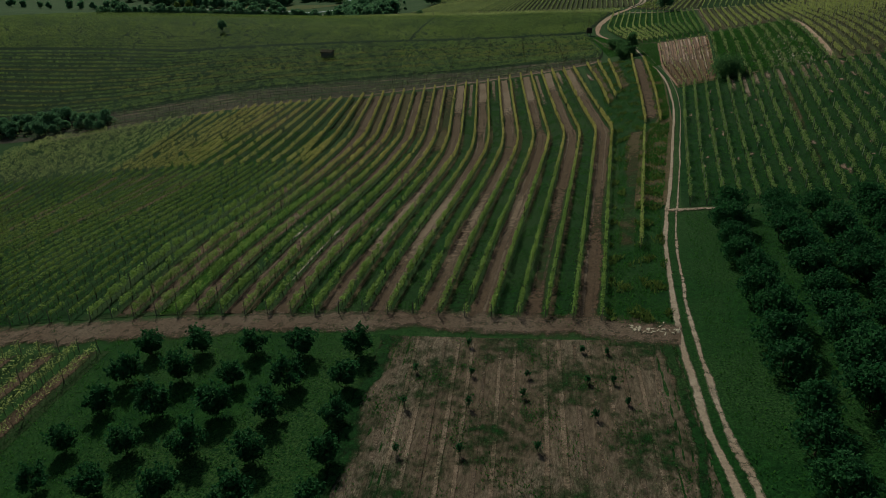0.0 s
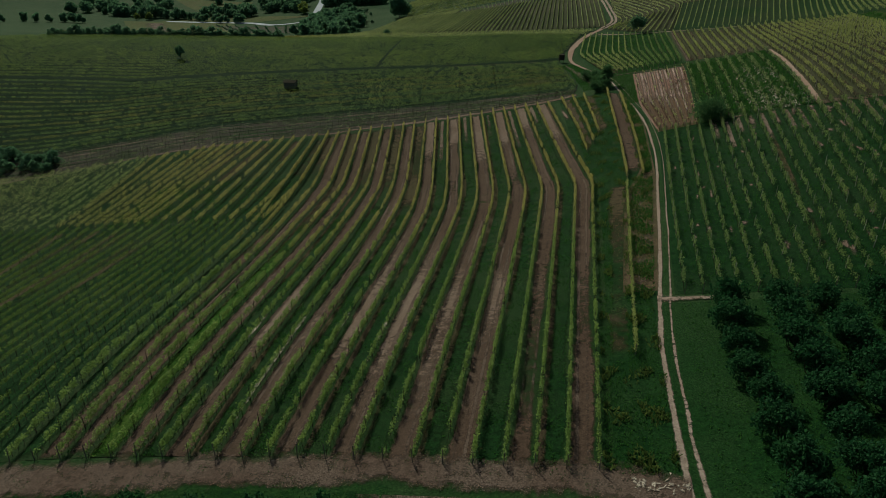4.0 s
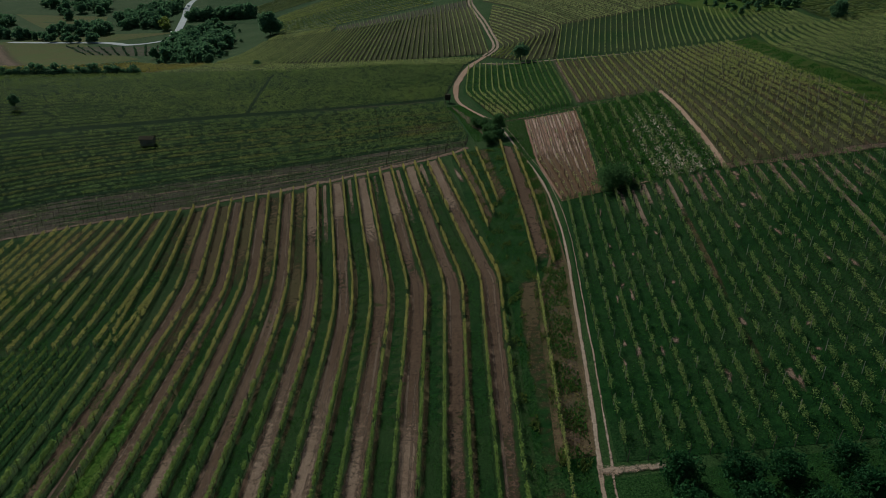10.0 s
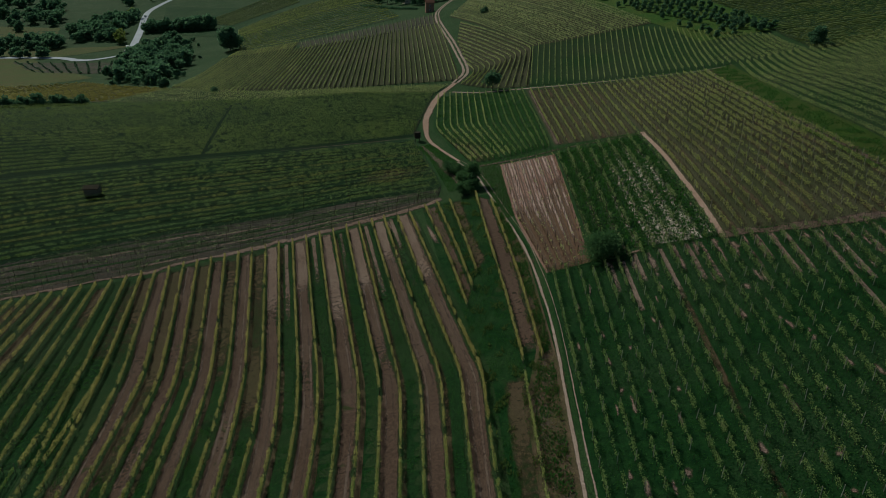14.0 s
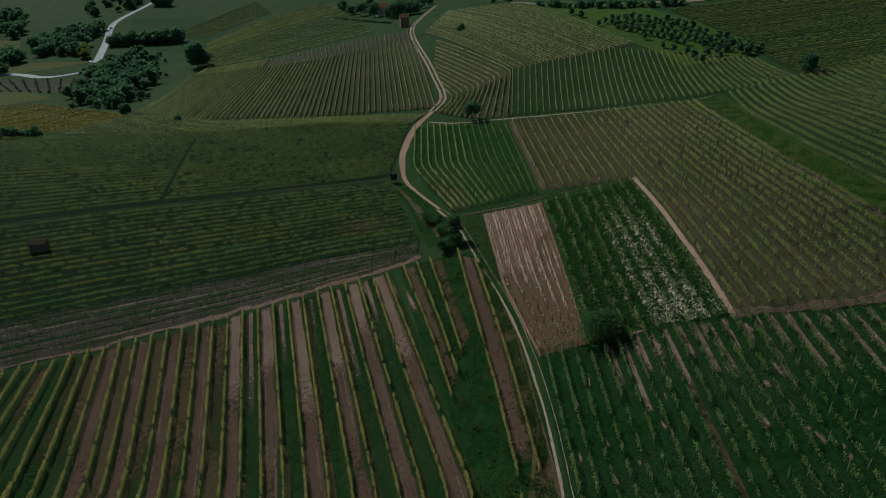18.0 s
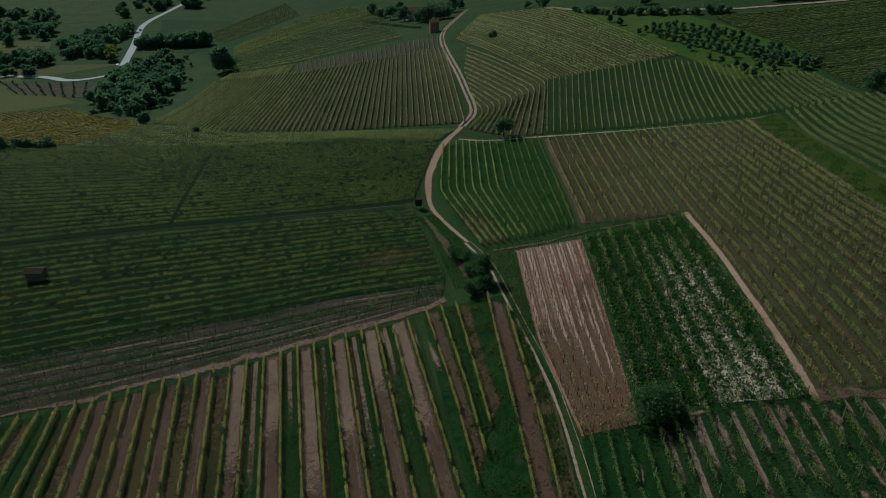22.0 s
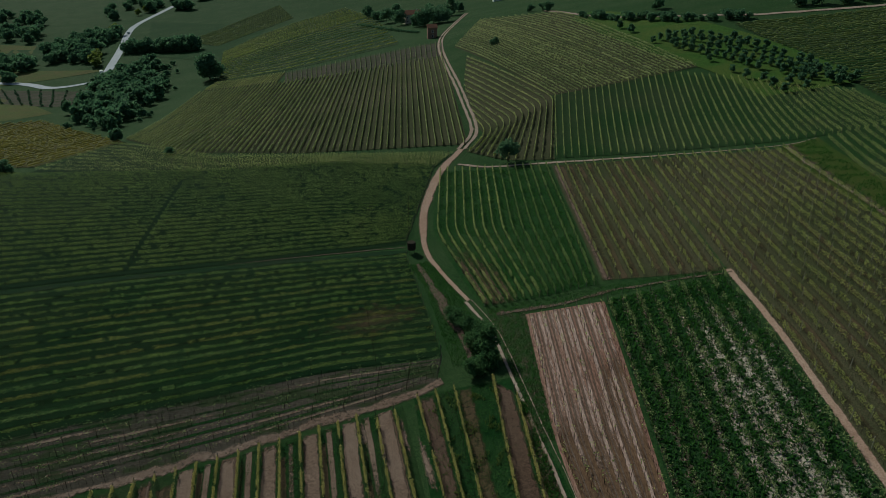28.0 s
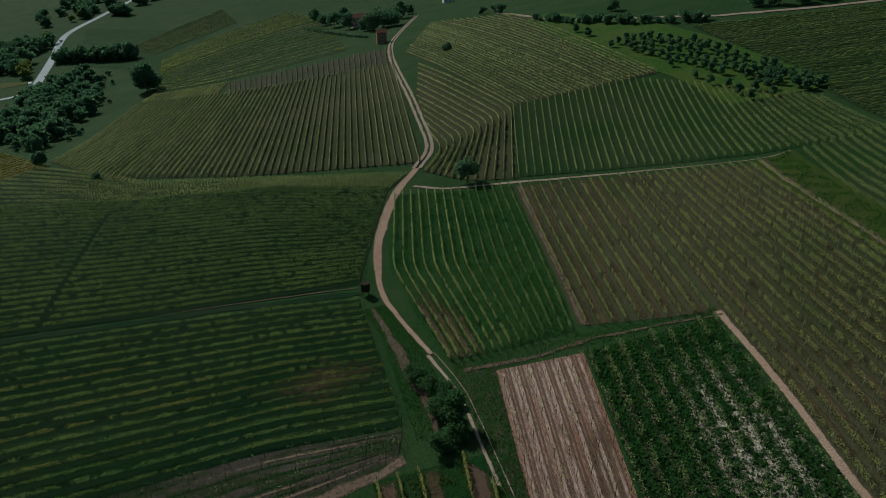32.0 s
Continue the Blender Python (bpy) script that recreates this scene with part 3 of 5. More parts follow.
def vine_row(line, label, group, leaf, per_metre=26, size=0.2, post_gap=5.5, top=1.65, low=0.55, spread=0.2, gaps=0.25, seed=0, posts=True, trunks=True, gap=None, post=None, tight=0.36, vary=0.35, upper=None):
    """A row of vines along a line: canopy, trunks, trellis wire and each post."""
    rng = np.random.default_rng(seed)
    d = np.concatenate([[0], np.cumsum(np.hypot(*np.diff(line, axis=0).T))])
    length = d[-1]
    base = (line[0, 0], line[0, 1], spot(*line[0]))
    root = new("vine_row")
    root.location = base
    tagged(root, label, "vine row", group)
    off = np.array(base)

    def at(s):
        x, y = np.interp(s, d, line[:, 0]), np.interp(s, d, line[:, 1])
        return np.column_stack([x, y, hills(x, y)])

    n = int(length * per_metre)
    plants = np.arange(0.5, length, 1.1)
    vigour = np.clip(rng.normal(1.0, vary, len(plants)), 0.0, 1.7) * (rng.uniform(size=len(plants)) > gaps * 0.4)
    slow = np.interp(plants, np.arange(0, length + 14, 14.0), rng.uniform(1 - vary, 1 + vary * 0.6, len(np.arange(0, length + 14, 14.0))))
    prob = vigour * slow + 1e-4
    which = rng.choice(len(plants), n, p=prob / prob.sum())
    s = np.clip(plants[which] + rng.normal(size=n) * tight, 0, length)
    c = at(s)
    c[:, :2] += rng.normal(size=(n, 2)) * spread
    hgt = rng.beta(1.5, 1.3, n) * (top - low) * np.clip(0.6 + 0.4 * (vigour * slow)[which], 0.4, 1.25)
    c[:, 2] += low + hgt
    if gap:
        c = c[np.abs(c[:, 0] - gap[0] - (c[:, 1] - gap[1]) * gap[2]) > gap[3]]
    # up the slope the shoots are younger, thinner and yellower
    young = np.zeros(len(c), bool) if upper is None else c[:, 1] + rng.normal(size=len(c)) * 9 > upper[1]
    for mask, stuff in ((~young, leaf), (young & (rng.uniform(size=len(c)) < 0.8), upper and upper[0])):
        if mask.any():
            v, f = leaves(c[mask] - off, size, rng)
            raw("canopy", v, f, stuff, root)
    if trunks:
        p = at(np.clip(plants + rng.normal(size=len(plants)) * 0.1, 0, length)) - off
        e = p + np.column_stack([rng.normal(size=(len(p), 2)) * 0.08, np.full(len(p), low + 0.25)])
        v, f = frustums(p - [0, 0, 0.1], e, 0.035, 0.025, 3)
        tagged(raw("vine_trunk", v, f, BARK, root), kind="stuff")
    if posts:
        k = max(2, int(round(length / post_gap)) + 1)
        at_posts = at(np.linspace(0, length, k)) - off
        for i, q in enumerate(at_posts):
            ob = new("post", ENDPOST if i in (0, k - 1) else (post or POST))
            ob.parent = root
            ob.location = q
            ob.rotation_euler = (rng.normal() * 0.03, rng.normal() * 0.03, rng.uniform(0, 6))
    return root


def far_rows(name, field, label, leaf, per_metre=9, size=0.34, top=1.6, seed=0, heart=0.3):
    """All the vine rows of a distant plot, joined, with their posts as a part."""
    rng = np.random.default_rng(seed)
    cs, post_at, hedges, count = [], [], [], 0
    for i in range(field.rows):
        line = field.row(i / (field.rows - 1), 3.0)
        d = np.concatenate([[0], np.cumsum(np.hypot(*np.diff(line, axis=0).T))])
        n = int(d[-1] * per_metre)
        s = rng.uniform(0, d[-1], n)
        s += np.sin(s * 5.7) * 0.12
        s = s[rng.uniform(size=n) < 0.75 + 0.25 * np.sin(s * 0.21 + i * 1.7)]
        c = np.column_stack([np.interp(s, d, line[:, 0]), np.interp(s, d, line[:, 1])])
        c += rng.normal(size=c.shape) * 0.08
        cs.append(np.column_stack([c, hills(c[:, 0], c[:, 1]) + 0.4 + rng.beta(1.4, 1.4, len(c)) * (top - 0.4)]))
        if heart:
            hv, hf = row_heart(line, 0.5, top * 0.85, heart, rng, 1.1, 0.28)
            hedges.append((hv, hf + count))
            count += len(hv)
        ps = np.arange(0, d[-1], 6.5)
        p = np.column_stack([np.interp(ps, d, line[:, 0]), np.interp(ps, d, line[:, 1])])
        post_at.append(np.column_stack([p, hills(p[:, 0], p[:, 1])]))
    c = np.vstack(cs)
    v, f = leaves(c, size, rng)
    v, f = np.vstack([h[0] for h in hedges] + [v]), np.vstack([h[1] for h in hedges] + [f + count])
    ob = tagged(raw(name, v, f, leaf), label, "vines", kind="stuff")
    p = np.vstack(post_at)
    v, f = frustums(p, p + [0, 0, 1.9], 0.06, 0.05, 4)
    tagged(raw("post", v, f, POSTWOOD, ob), kind="stuff")
    return ob


def tree(name, height, radius, leaf, label, category, n=1500, size=0.3, stems=1, trunk_share=0.3, seed=0, clumps=14, group="", droop=1.0, limbs=7, shoots=0):
    """A tree at the origin: tapered stems and limbs, and a crown of leafy clumps."""
    rng = np.random.default_rng(seed)
    root = tagged(new(name), label, category, group)
    z0 = height * trunk_share
    cz = z0 + (height - z0) * 0.5
    a = rng.uniform(0, 2 * np.pi, clumps)
    u = rng.uniform(-0.85, 1, clumps)
    rr = np.sqrt(1 - np.clip(u, -1, 1) ** 2) * rng.uniform(0.35, 1.0, clumps)
    hubs = np.column_stack([np.cos(a) * rr * radius * 0.8, np.sin(a) * rr * radius * 0.8, cz + u * (height - z0) * 0.40])
    starts, ends, r0, r1 = [], [], [], []
    tr = max(0.04, height * 0.022)
    for k in range(stems):
        foot = np.array([rng.normal() * 0.12 * (stems > 1), rng.normal() * 0.12 * (stems > 1), -0.15])
        lean = rng.normal(size=2) * (0.12 if stems == 1 else 0.3) * radius
        mid = np.array([lean[0] * 0.5, lean[1] * 0.5, z0])
        tip = np.array([lean[0], lean[1], cz + (height - z0) * 0.2])
        starts += [foot, mid]
        ends += [mid, tip]
        r0 += [tr * 1.25 / math.sqrt(stems), tr * 0.9 / math.sqrt(stems)]
        r1 += [tr * 0.9 / math.sqrt(stems), tr * 0.3 / math.sqrt(stems)]
        for h in hubs[k::stems][:limbs]:
            t = rng.uniform(0.1, 0.8)
            q = mid + (tip - mid) * t
            starts.append(q)
            ends.append(h)
            r0.append(tr * 0.4)
            r1.append(tr * 0.12)
    v, f = frustums(starts, ends, np.array(r0), np.array(r1), 6)
    raw("trunk", v, f, BARK, root)
    w = rng.uniform(0.5, 1.5, clumps)
    which = rng.choice(clumps, n, p=w / w.sum())
    cr = radius * rng.uniform(0.28, 0.52, clumps)
    d = rng.normal(size=(n, 3))
    d /= np.linalg.norm(d, axis=1)[:, None]
    c = hubs[which] + d * (cr[which] * rng.uniform(0.45, 1.12, n))[:, None] * np.array([1, 1, 0.8 * droop])
    c[:, 2] = np.maximum(c[:, 2], z0 * 0.5)
    if shoots:
        # upright leafy shoots standing out of the crown
        k = rng.integers(0, clumps, shoots)
        foot = hubs[k] + rng.normal(size=(shoots, 3)) * 0.3 * radius * np.array([1, 1, 0.3])
        way = np.column_stack([rng.normal(size=(shoots, 2)) * 0.35, np.ones(shoots)])
        long_ = rng.uniform(0.25, 0.5, shoots) * height * 0.5
        steps_ = np.linspace(0.2, 1, 9)
        extra = (foot[:, None] + way[:, None] * (long_[:, None] * steps_[None])[..., None]).reshape(-1, 3)
        c = np.vstack([c, extra + rng.normal(size=extra.shape) * size * 0.35])
    v, f = leaves(c, size, rng)
    raw("crown", v, f, leaf, root)
    return root


def stand(proto, spots, rng, lo=0.8, hi=1.2, lean=0.03):
    """Copies of prototypes at places on the hills, turned and scaled a little; the prototypes take the first places."""
    for i, (x, y) in enumerate(spots):
        p = proto[i % len(proto)]
        s = rng.uniform(lo, hi)
        m = Matrix.LocRotScale((x, y, spot(x, y)), Euler((rng.normal() * lean, rng.normal() * lean, rng.uniform(0, 6.28))), None)
        if i < len(proto):
            p.matrix_basis = m @ Matrix.Diagonal((s, s, s * rng.uniform(0.92, 1.08), 1))
        else:
            o = copy_thing(p, m)
            o.scale = (s, s, s * rng.uniform(0.92, 1.08))

# ---- ground, one sheet to the horizon ----
def steps(marks):
    out = [np.array([marks[0][0]], float)]
    for (a, _), (b, s) in zip(marks, marks[1:]):
        out.append(np.linspace(a, b, max(2, int(round((b - a) / s)) + 1))[1:])
    return np.concatenate(out)


gx = steps([(-4500, 0), (-900, 600), (-420, 40), (-220, 8), (170, 3), (300, 8), (900, 60), (4500, 600)])
gy = steps([(-3500, 0), (-200, 550), (10, 30), (480, 3), (820, 7), (1400, 30), (4800, 570)])
GX, GY = np.meshgrid(gx, gy, indexing="ij")
ground = raw("ground", np.column_stack([GX.ravel(), GY.ravel(), hills(GX.ravel(), GY.ravel())]), lattice(len(gx), len(gy)), GRASS)
tagged(ground, "rolling green hillside meadow between the vineyards", "ground", kind="structure")

# ---- the plots ----
front = Field([
    [(-55.6, 61.8), (-46.9, 62.2), (-38.6, 62.5), (-24.7, 63), (-10.6, 63), (3.5, 63)],
    [(-63.0, 140.7), (-53.2, 141.8), (-43.2, 143), (-26.6, 145), (-10.2, 145.5), (5.9, 146)],
    [(-66.0, 166), (-53.6, 164.5), (-43.9, 162.8), (-28.2, 159.5), (-10.7, 154.3), (6.3, 148.5)],
    [(-69.5, 204), (-60.5, 206.5), (-51.3, 208.8), (-36, 212.5), (-20, 216.3), (-4.6, 219.6)]], 22, [0, 3, 6, 11, 16, 21])
west_low = Field([
    [(-58.5, 61.8), (-78.8, 61.5), (-96.2, 62), (-113.6, 64), (-142, 68), (-168, 76)],
    [(-62.2, 101), (-79.5, 100), (-97, 100), (-115, 100), (-146, 102), (-172, 112)],
    [(-66.2, 143), (-80.3, 144), (-97.8, 146), (-118, 148), (-152, 152), (-186, 162)]], 38, [0, 7, 13, 19, 29, 37])
west_high = Field([
    [(-62, 143.6), (-73.5, 144.0), (-91, 145.6), (-107, 147.2), (-115.5, 148.4)],
    [(-62, 168), (-75.3, 169), (-91, 170), (-106, 172), (-115, 172)],
    [(-66.3, 204.8), (-75.9, 202.5), (-88, 200), (-104, 197.5), (-115.5, 194)]], 17, [0, 3, 7, 13, 16])
front_left = Field([
    [(-117.8, 148.8), (-152, 152.6), (-186, 162.6)],
    [(-117, 172), (-146, 175), (-174, 178)],
    [(-117.5, 193.5), (-140, 189.5), (-163, 186.5)]], 19)
front_short = Field([[(5.6, 171), (7.9, 180), (9.3, 187), (11.6, 188)], [(3.4, 193), (5.9, 196), (8.2, 199), (10.2, 200)], [(-0.6, 221), (2.6, 221.4), (5.8, 221.8), (8.8, 221.6)]], 4)
verge_pair = Field([[(12.7, 150), (15.7, 150)], [(12.9, 172), (16.2, 174)], [(12.4, 202), (15.8, 200)], [(12.3, 222), (15.4, 218)]], 2)
verge_row = Field([[(5.2, 83), (8.4, 83)], [(9.0, 147), (12.4, 147)]], 2)
band = Field([[(-330, 205), (-330, 232)], [(-194, 189.5), (-194, 202.5)], [(-160, 188.5), (-160, 204)], [(-133, 194.5), (-133, 208.5)], [(-111, 199.5), (-111, 215)], [(-89, 203.5), (-89, 219)], [(-72, 207), (-72, 222.5)], [(-53, 211.8), (-53, 226)], [(-35, 216), (-35, 229)], [(-17, 220.5), (-17, 232)], [(3, 225.5), (4, 231)]], 6)
left_low = Field([[(-330, 236), (-330, 291)], [(-194, 205), (-194, 269)], [(-160, 206.5), (-160, 262)], [(-133, 211), (-133, 265)], [(-111, 217.5), (-111, 267)], [(-89, 221.5), (-89, 270.5)], [(-72, 225), (-72, 273)], [(-53, 228.5), (-53, 275)], [(-35, 231.5), (-35, 276)], [(-17, 234.5), (-17, 276.3)], [(4, 233.5), (-2, 275)]], 17)
left_high = Field([[(-330, 296), (-330, 350)], [(-222, 279), (-222, 358)], [(-162, 268), (-162, 366)], [(-111, 274), (-111, 360)], [(-72, 280), (-72, 354)], [(-28, 283.5), (-28, 352)], [(-2, 284), (7, 338)]], 27)
left_crest = Field([[(-134, 371), (-128, 424)], [(-72, 355), (-72, 374)], [(-28, 354), (-28, 362)], [(8, 340), (14, 350)]], 9)
patch = Field([[(21.8, 176.5), (29.4, 176.2)], [(20, 205), (32, 206)], [(21.5, 241), (35, 240)]], 7)
weeds = Field([[(31, 179), (52, 173.5)], [(36.3, 240), (58, 240.5)]], 9)
right_low = Field([[(16.0, 98.5), (41, 97), (80, 97)], [(22.5, 176), (45, 176.5), (88, 162)]], 30)
green = Field([[(13.6, 247), (24, 246.5), (35.5, 247)], [(5.8, 287), (23, 283), (38, 280)], [(9, 335.5), (24, 332), (41, 329)]], 15)
brown_a = Field([[(38.5, 248), (58.2, 242.2)], [(44, 328), (67.9, 322.3)]], 10)
brown_b = Field([[(54.6, 174), (73, 169), (88, 165)], [(60.6, 241), (76, 237), (91, 229)], [(70.4, 321.5), (86, 317), (104.3, 311)]], 16)
hillside = Field([[(-125, 434), (-91, 388), (-40, 370), (18.5, 360)], [(-130, 575), (-95, 558), (-40, 535), (18.5, 518)]], 61, [0, 14, 36, 60])
hill_top = Field([[(-128, 578), (-79, 552)], [(-126, 603), (-79, 590)]], 26)
soil_vines = Field([[(-68, 530), (19, 520)], [(-77, 587), (21, 578)]], 32)
zigzag = Field([[(24.8, 388), (24.6, 440), (31, 500)], [(27.5, 369), (41, 384), (57, 401)], [(19.5, 351), (30, 338.5), (43.5, 334)]], 12)
right_hill = Field([[(58.5, 404), (85, 407), (117, 411)], [(45, 462), (70, 500), (106, 488)], [(28, 545), (54, 655), (98, 605)]], 32)
right_mid = Field([[(45.5, 334.5), (76, 326.5), (108, 317.5), (142, 313)], [(58, 402), (104, 410), (124, 391), (148, 354)]], 43)
yellow = Field([[(-310, 420), (-220, 385), (-140, 378)], [(-330, 545), (-215, 545), (-127, 432)]], 44)
contour = Field([[(-127, 612), (-145, 695), (-156, 750)], [(-84, 604), (-105, 763), (-137, 818)], [(-44, 612), (-57, 828), (-110, 886)], [(-6, 622), (-30, 850), (-65, 945)]], 26, [0, 12, 25])
upper_slope = Field([[(-172, 792), (-212, 845)], [(-150, 850), (-187, 922)], [(-120, 925), (-150, 1025)]], 18)
right_far = Field([[(97.5, 192), (160, 182)], [(100.5, 236), (164, 235)], [(108.5, 280), (168, 290)], [(118, 313), (176, 322)]], 22)
far_right_hill = Field([[(147, 316), (153, 355), (159, 388), (155, 422), (154, 461)], [(205, 295), (228, 335), (246, 365), (262, 392), (275, 421)]], 46, [0, 13, 22, 32, 45])

front.floor("ground_front", VINEFLOOR, "grass-grown vineyard ground between vine rows")
front_left.floor("ground_front_left", VINEFLOOR, "grass-grown vineyard ground on the slope to the gully")
west_low.floor("ground_west_low", WEEDY, "grass-grown vineyard ground on the long slope")
west_high.floor("ground_west_high", VINEFLOOR, "grass-grown vineyard ground on the shoulder of the slope")
band.floor("ground_band", DARKSOIL, "bare grey-brown vineyard soil")
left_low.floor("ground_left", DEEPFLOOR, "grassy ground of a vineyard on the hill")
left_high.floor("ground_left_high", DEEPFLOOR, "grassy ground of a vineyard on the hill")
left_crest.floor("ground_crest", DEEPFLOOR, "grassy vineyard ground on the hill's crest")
patch.floor("ground_patch", PINKSOIL, "dry pinkish tilled soil of a young vineyard", pad=0.3)
weeds.floor("ground_weeds", WEEDY, "weedy vineyard ground with chalky patches", pad=0.1)
right_low.floor("ground_right", WEEDY, "weedy vineyard ground with bare spots")
green.floor("ground_green", ORCHARD, "bright green vineyard ground")
brown_a.floor("ground_brown", BROWNFLOOR, "brownish vineyard ground")
brown_b.floor("ground_brown_wide", BROWNFLOOR, "brownish vineyard ground on a slope")
orchard_far = Field([[(99, 560), (113, 572)], [(103, 490), (139, 492)], [(112, 440), (150, 440)], [(124, 402), (157, 390)], [(127, 364), (158, 362)]], 6)
orchard_far.floor("ground_orchard_far", BRIGHTFLOOR, "bright green grass of the far orchard", lift=0.2, step=6)
hillside.floor("ground_hillside", BROWNFLOOR, "olive-brown vineyard ground on the far hillside", lift=0.15, step=6)
hill_top.floor("ground_hill_top", BROWNFLOOR, "olive vineyard ground at the top of the far hillside", lift=0.15, step=6)
soil_vines.floor("ground_soil_vines", DARKSOIL, "grey-brown bare vineyard soil on the far hillside", lift=0.2, step=6)
zigzag.floor("ground_zigzag", BROWNFLOOR, "brownish vineyard ground with bent rows", lift=0.12, step=5)
right_hill.floor("ground_right_hill", BROWNFLOOR, "dull green vineyard ground on the hill", lift=0.15, step=6)
right_mid.floor("ground_right_mid", VINEFLOOR, "olive vineyard ground", lift=0.12, step=5)
yellow.floor("ground_yellow", YELLOWFLOOR, "yellowish vineyard ground in the dip", lift=0.15, step=6)
contour.floor("ground_contour", VINEFLOOR, "green vineyard ground on the far slope", lift=0.2, step=8)
upper_slope.floor("ground_upper_slope", VINEFLOOR, "green vineyard ground high on the far slope", lift=0.25, step=8)
right_far.floor("ground_right_far", VINEFLOOR, "green vineyard ground", lift=0.12, step=5)
far_right_hill.floor("ground_far_right", VINEFLOOR, "green vineyard ground on the far hill", lift=0.2, step=8)

# alleys of the front vineyard: every second one is tilled
for i in range(21):
    if i % 2 == 0 and i:
        front.strip("soil_strip", i, 0.78, TILLED, "tilled brown soil strip between vine rows", seed=40, amount=0.92, uneven=0.3)
        for k, off in enumerate((-0.2, 0.16)):
            front.strip("wheel_line", i, 0.13, LANESOIL, "trodden wheel line on a tilled soil strip", lift=0.10, seed=48 + 200 * k, amount=0.5, shift=off, uneven=0.3)
        if 2 < i < 17:
            front.strip("pale_strip", i, 0.66, PALESOIL, "pale dry crust on a tilled soil strip", lift=0.09, seed=45, part_of=(0.03 if i > 4 else 0.1, 0.46), amount=0.82, fade=22)
    elif i > 1:
        front.strip("grass_strip", i, 0.84, LUSHSTRIP, "lush grass strip between vine rows", lift=0.06, seed=70, part_of=(0.0, 1.0) if i > 9 else (0.0, 0.62), amount=0.9, fade=14, uneven=0.2)
        front.strip("thin_strip", i, 0.26, THINSOIL, "thinly grown brown strip along the vines", lift=0.075, seed=75, part_of=(0.0, 0.99), amount=0.62, shift=-0.32, uneven=0.3)
        if i < 10:
            front.strip("soil_strip", i, 0.8, THINSOIL, "thinly grown brown strip between vine rows", lift=0.08, seed=78, part_of=(0.52, 0.99), amount=0.72, fade=20, uneven=0.3)
        if 4 < i < 15:
            front.strip("chalk_strip", i, 0.16, CHALK, "broken whitish streak along the vines", lift=0.085, seed=79, part_of=(0.02, 0.34), amount=0.2, shift=0.36, fade=10, uneven=0.35)
    elif i == 1:
        front.strip("soil_strip", i, 0.8, TILLED, "tilled brown soil strip between vine rows", seed=40, part_of=(0.0, 0.52), amount=0.9)
        front.strip("thin_strip", i, 0.75, THINSOIL, "thinly grown brown strip between vine rows", lift=0.065, seed=76, part_of=(0.6, 0.99), amount=0.6, fade=16, uneven=0.3)
    else:
        front.strip("grass_strip", i, 0.84, LUSHSTRIP, "lush grass strip between vine rows", lift=0.06, seed=70, part_of=(0.0, 0.7), amount=0.9, fade=14, uneven=0.2)
for i in range(10, 21):
    front.strip("pale_strip", i, 0.7 if i % 2 == 0 else 0.3, PALESOIL, "pale dry soil near the end of the vine rows", lift=0.105, seed=49, part_of=(0.80 - 0.03 * (i % 3), 1.0), amount=1.0 if i % 2 == 0 else 0.7, fade=14, uneven=0.2)
front.strip("grass_strip", 3, 0.9, BRIGHT, "bright young grass strip between vine rows", lift=0.1, seed=71, part_of=(0.0, 0.46), amount=0.85, fade=16)
# the long slope: rank grass in the alleys, here and there worn thin
for i in range(37):
    west_low.strip("grass_strip", i, 0.8, LUSHSTRIP, "rank dark grass strip between vine rows", lift=0.06, seed=172, amount=0.8 if i < 18 else 0.55, fade=18, uneven=0.25)
    if 6 < i < 30 and i % 3 != 1:
        west_low.strip("thin_strip", i, 0.6, THINSOIL, "thinly grown brown strip between vine rows", lift=0.07, seed=176, part_of=(0.3 + 0.04 * (i % 5), 0.99), amount=0.5, fade=16, uneven=0.35)
for i in range(16):
    west_high.strip("grass_strip", i, 0.84, LUSHSTRIP, "rank dark grass strip between vine rows", lift=0.06, seed=272, part_of=(0.0, 0.62), amount=0.88, fade=14, uneven=0.25)
    west_high.strip("thin_strip", i, 0.75, THINSOIL, "thinly grown brown strip between vine rows", lift=0.065, seed=276, part_of=(0.5 if i < 9 else 0.75, 0.99), amount=0.6 if i < 9 else 0.35, fade=12, uneven=0.35)
ribbon("lane_gully", [(-116.8, 150), (-116.2, 162), (-116, 178), (-116.6, 194)], 1.2, 0.1, DARKLANE, "dark grassy lane down the slope", "lane", 0.3, 28)
for i in (0, 2):
    front_short.strip("soil_strip", i, 0.8, TILLED if i == 0 else THINSOIL, "soil strip between short vine rows", seed=90, amount=0.85)
front_short.strip("grass_strip", 1, 0.8, LUSHSTRIP, "lush grass strip between short vine rows", seed=93, amount=0.8)
verge_pair.strip("soil_strip", 0, 0.9, TILLED, "tilled brown soil strip between two vine rows", seed=91, part_of=(0.03, 1.0), fade=5, amount=0.9)
verge_row.strip("soil_strip", 0, 0.95, THINSOIL, "thinly grown brown soil strip beside a vine row", seed=92, amount=0.6, uneven=0.2)
low_left = Field([[(-84, 24), (-48.8, 26)], [(-80, 55), (-49, 54.5)]], 13)
low_left.floor("ground_low_left", VINEFLOOR, "grassy ground of a small vineyard")
for i in range(1, 12, 2):
    low_left.strip("soil_strip", i, 0.75, TILLED, "tilled brown soil strip between vine rows", seed=95)
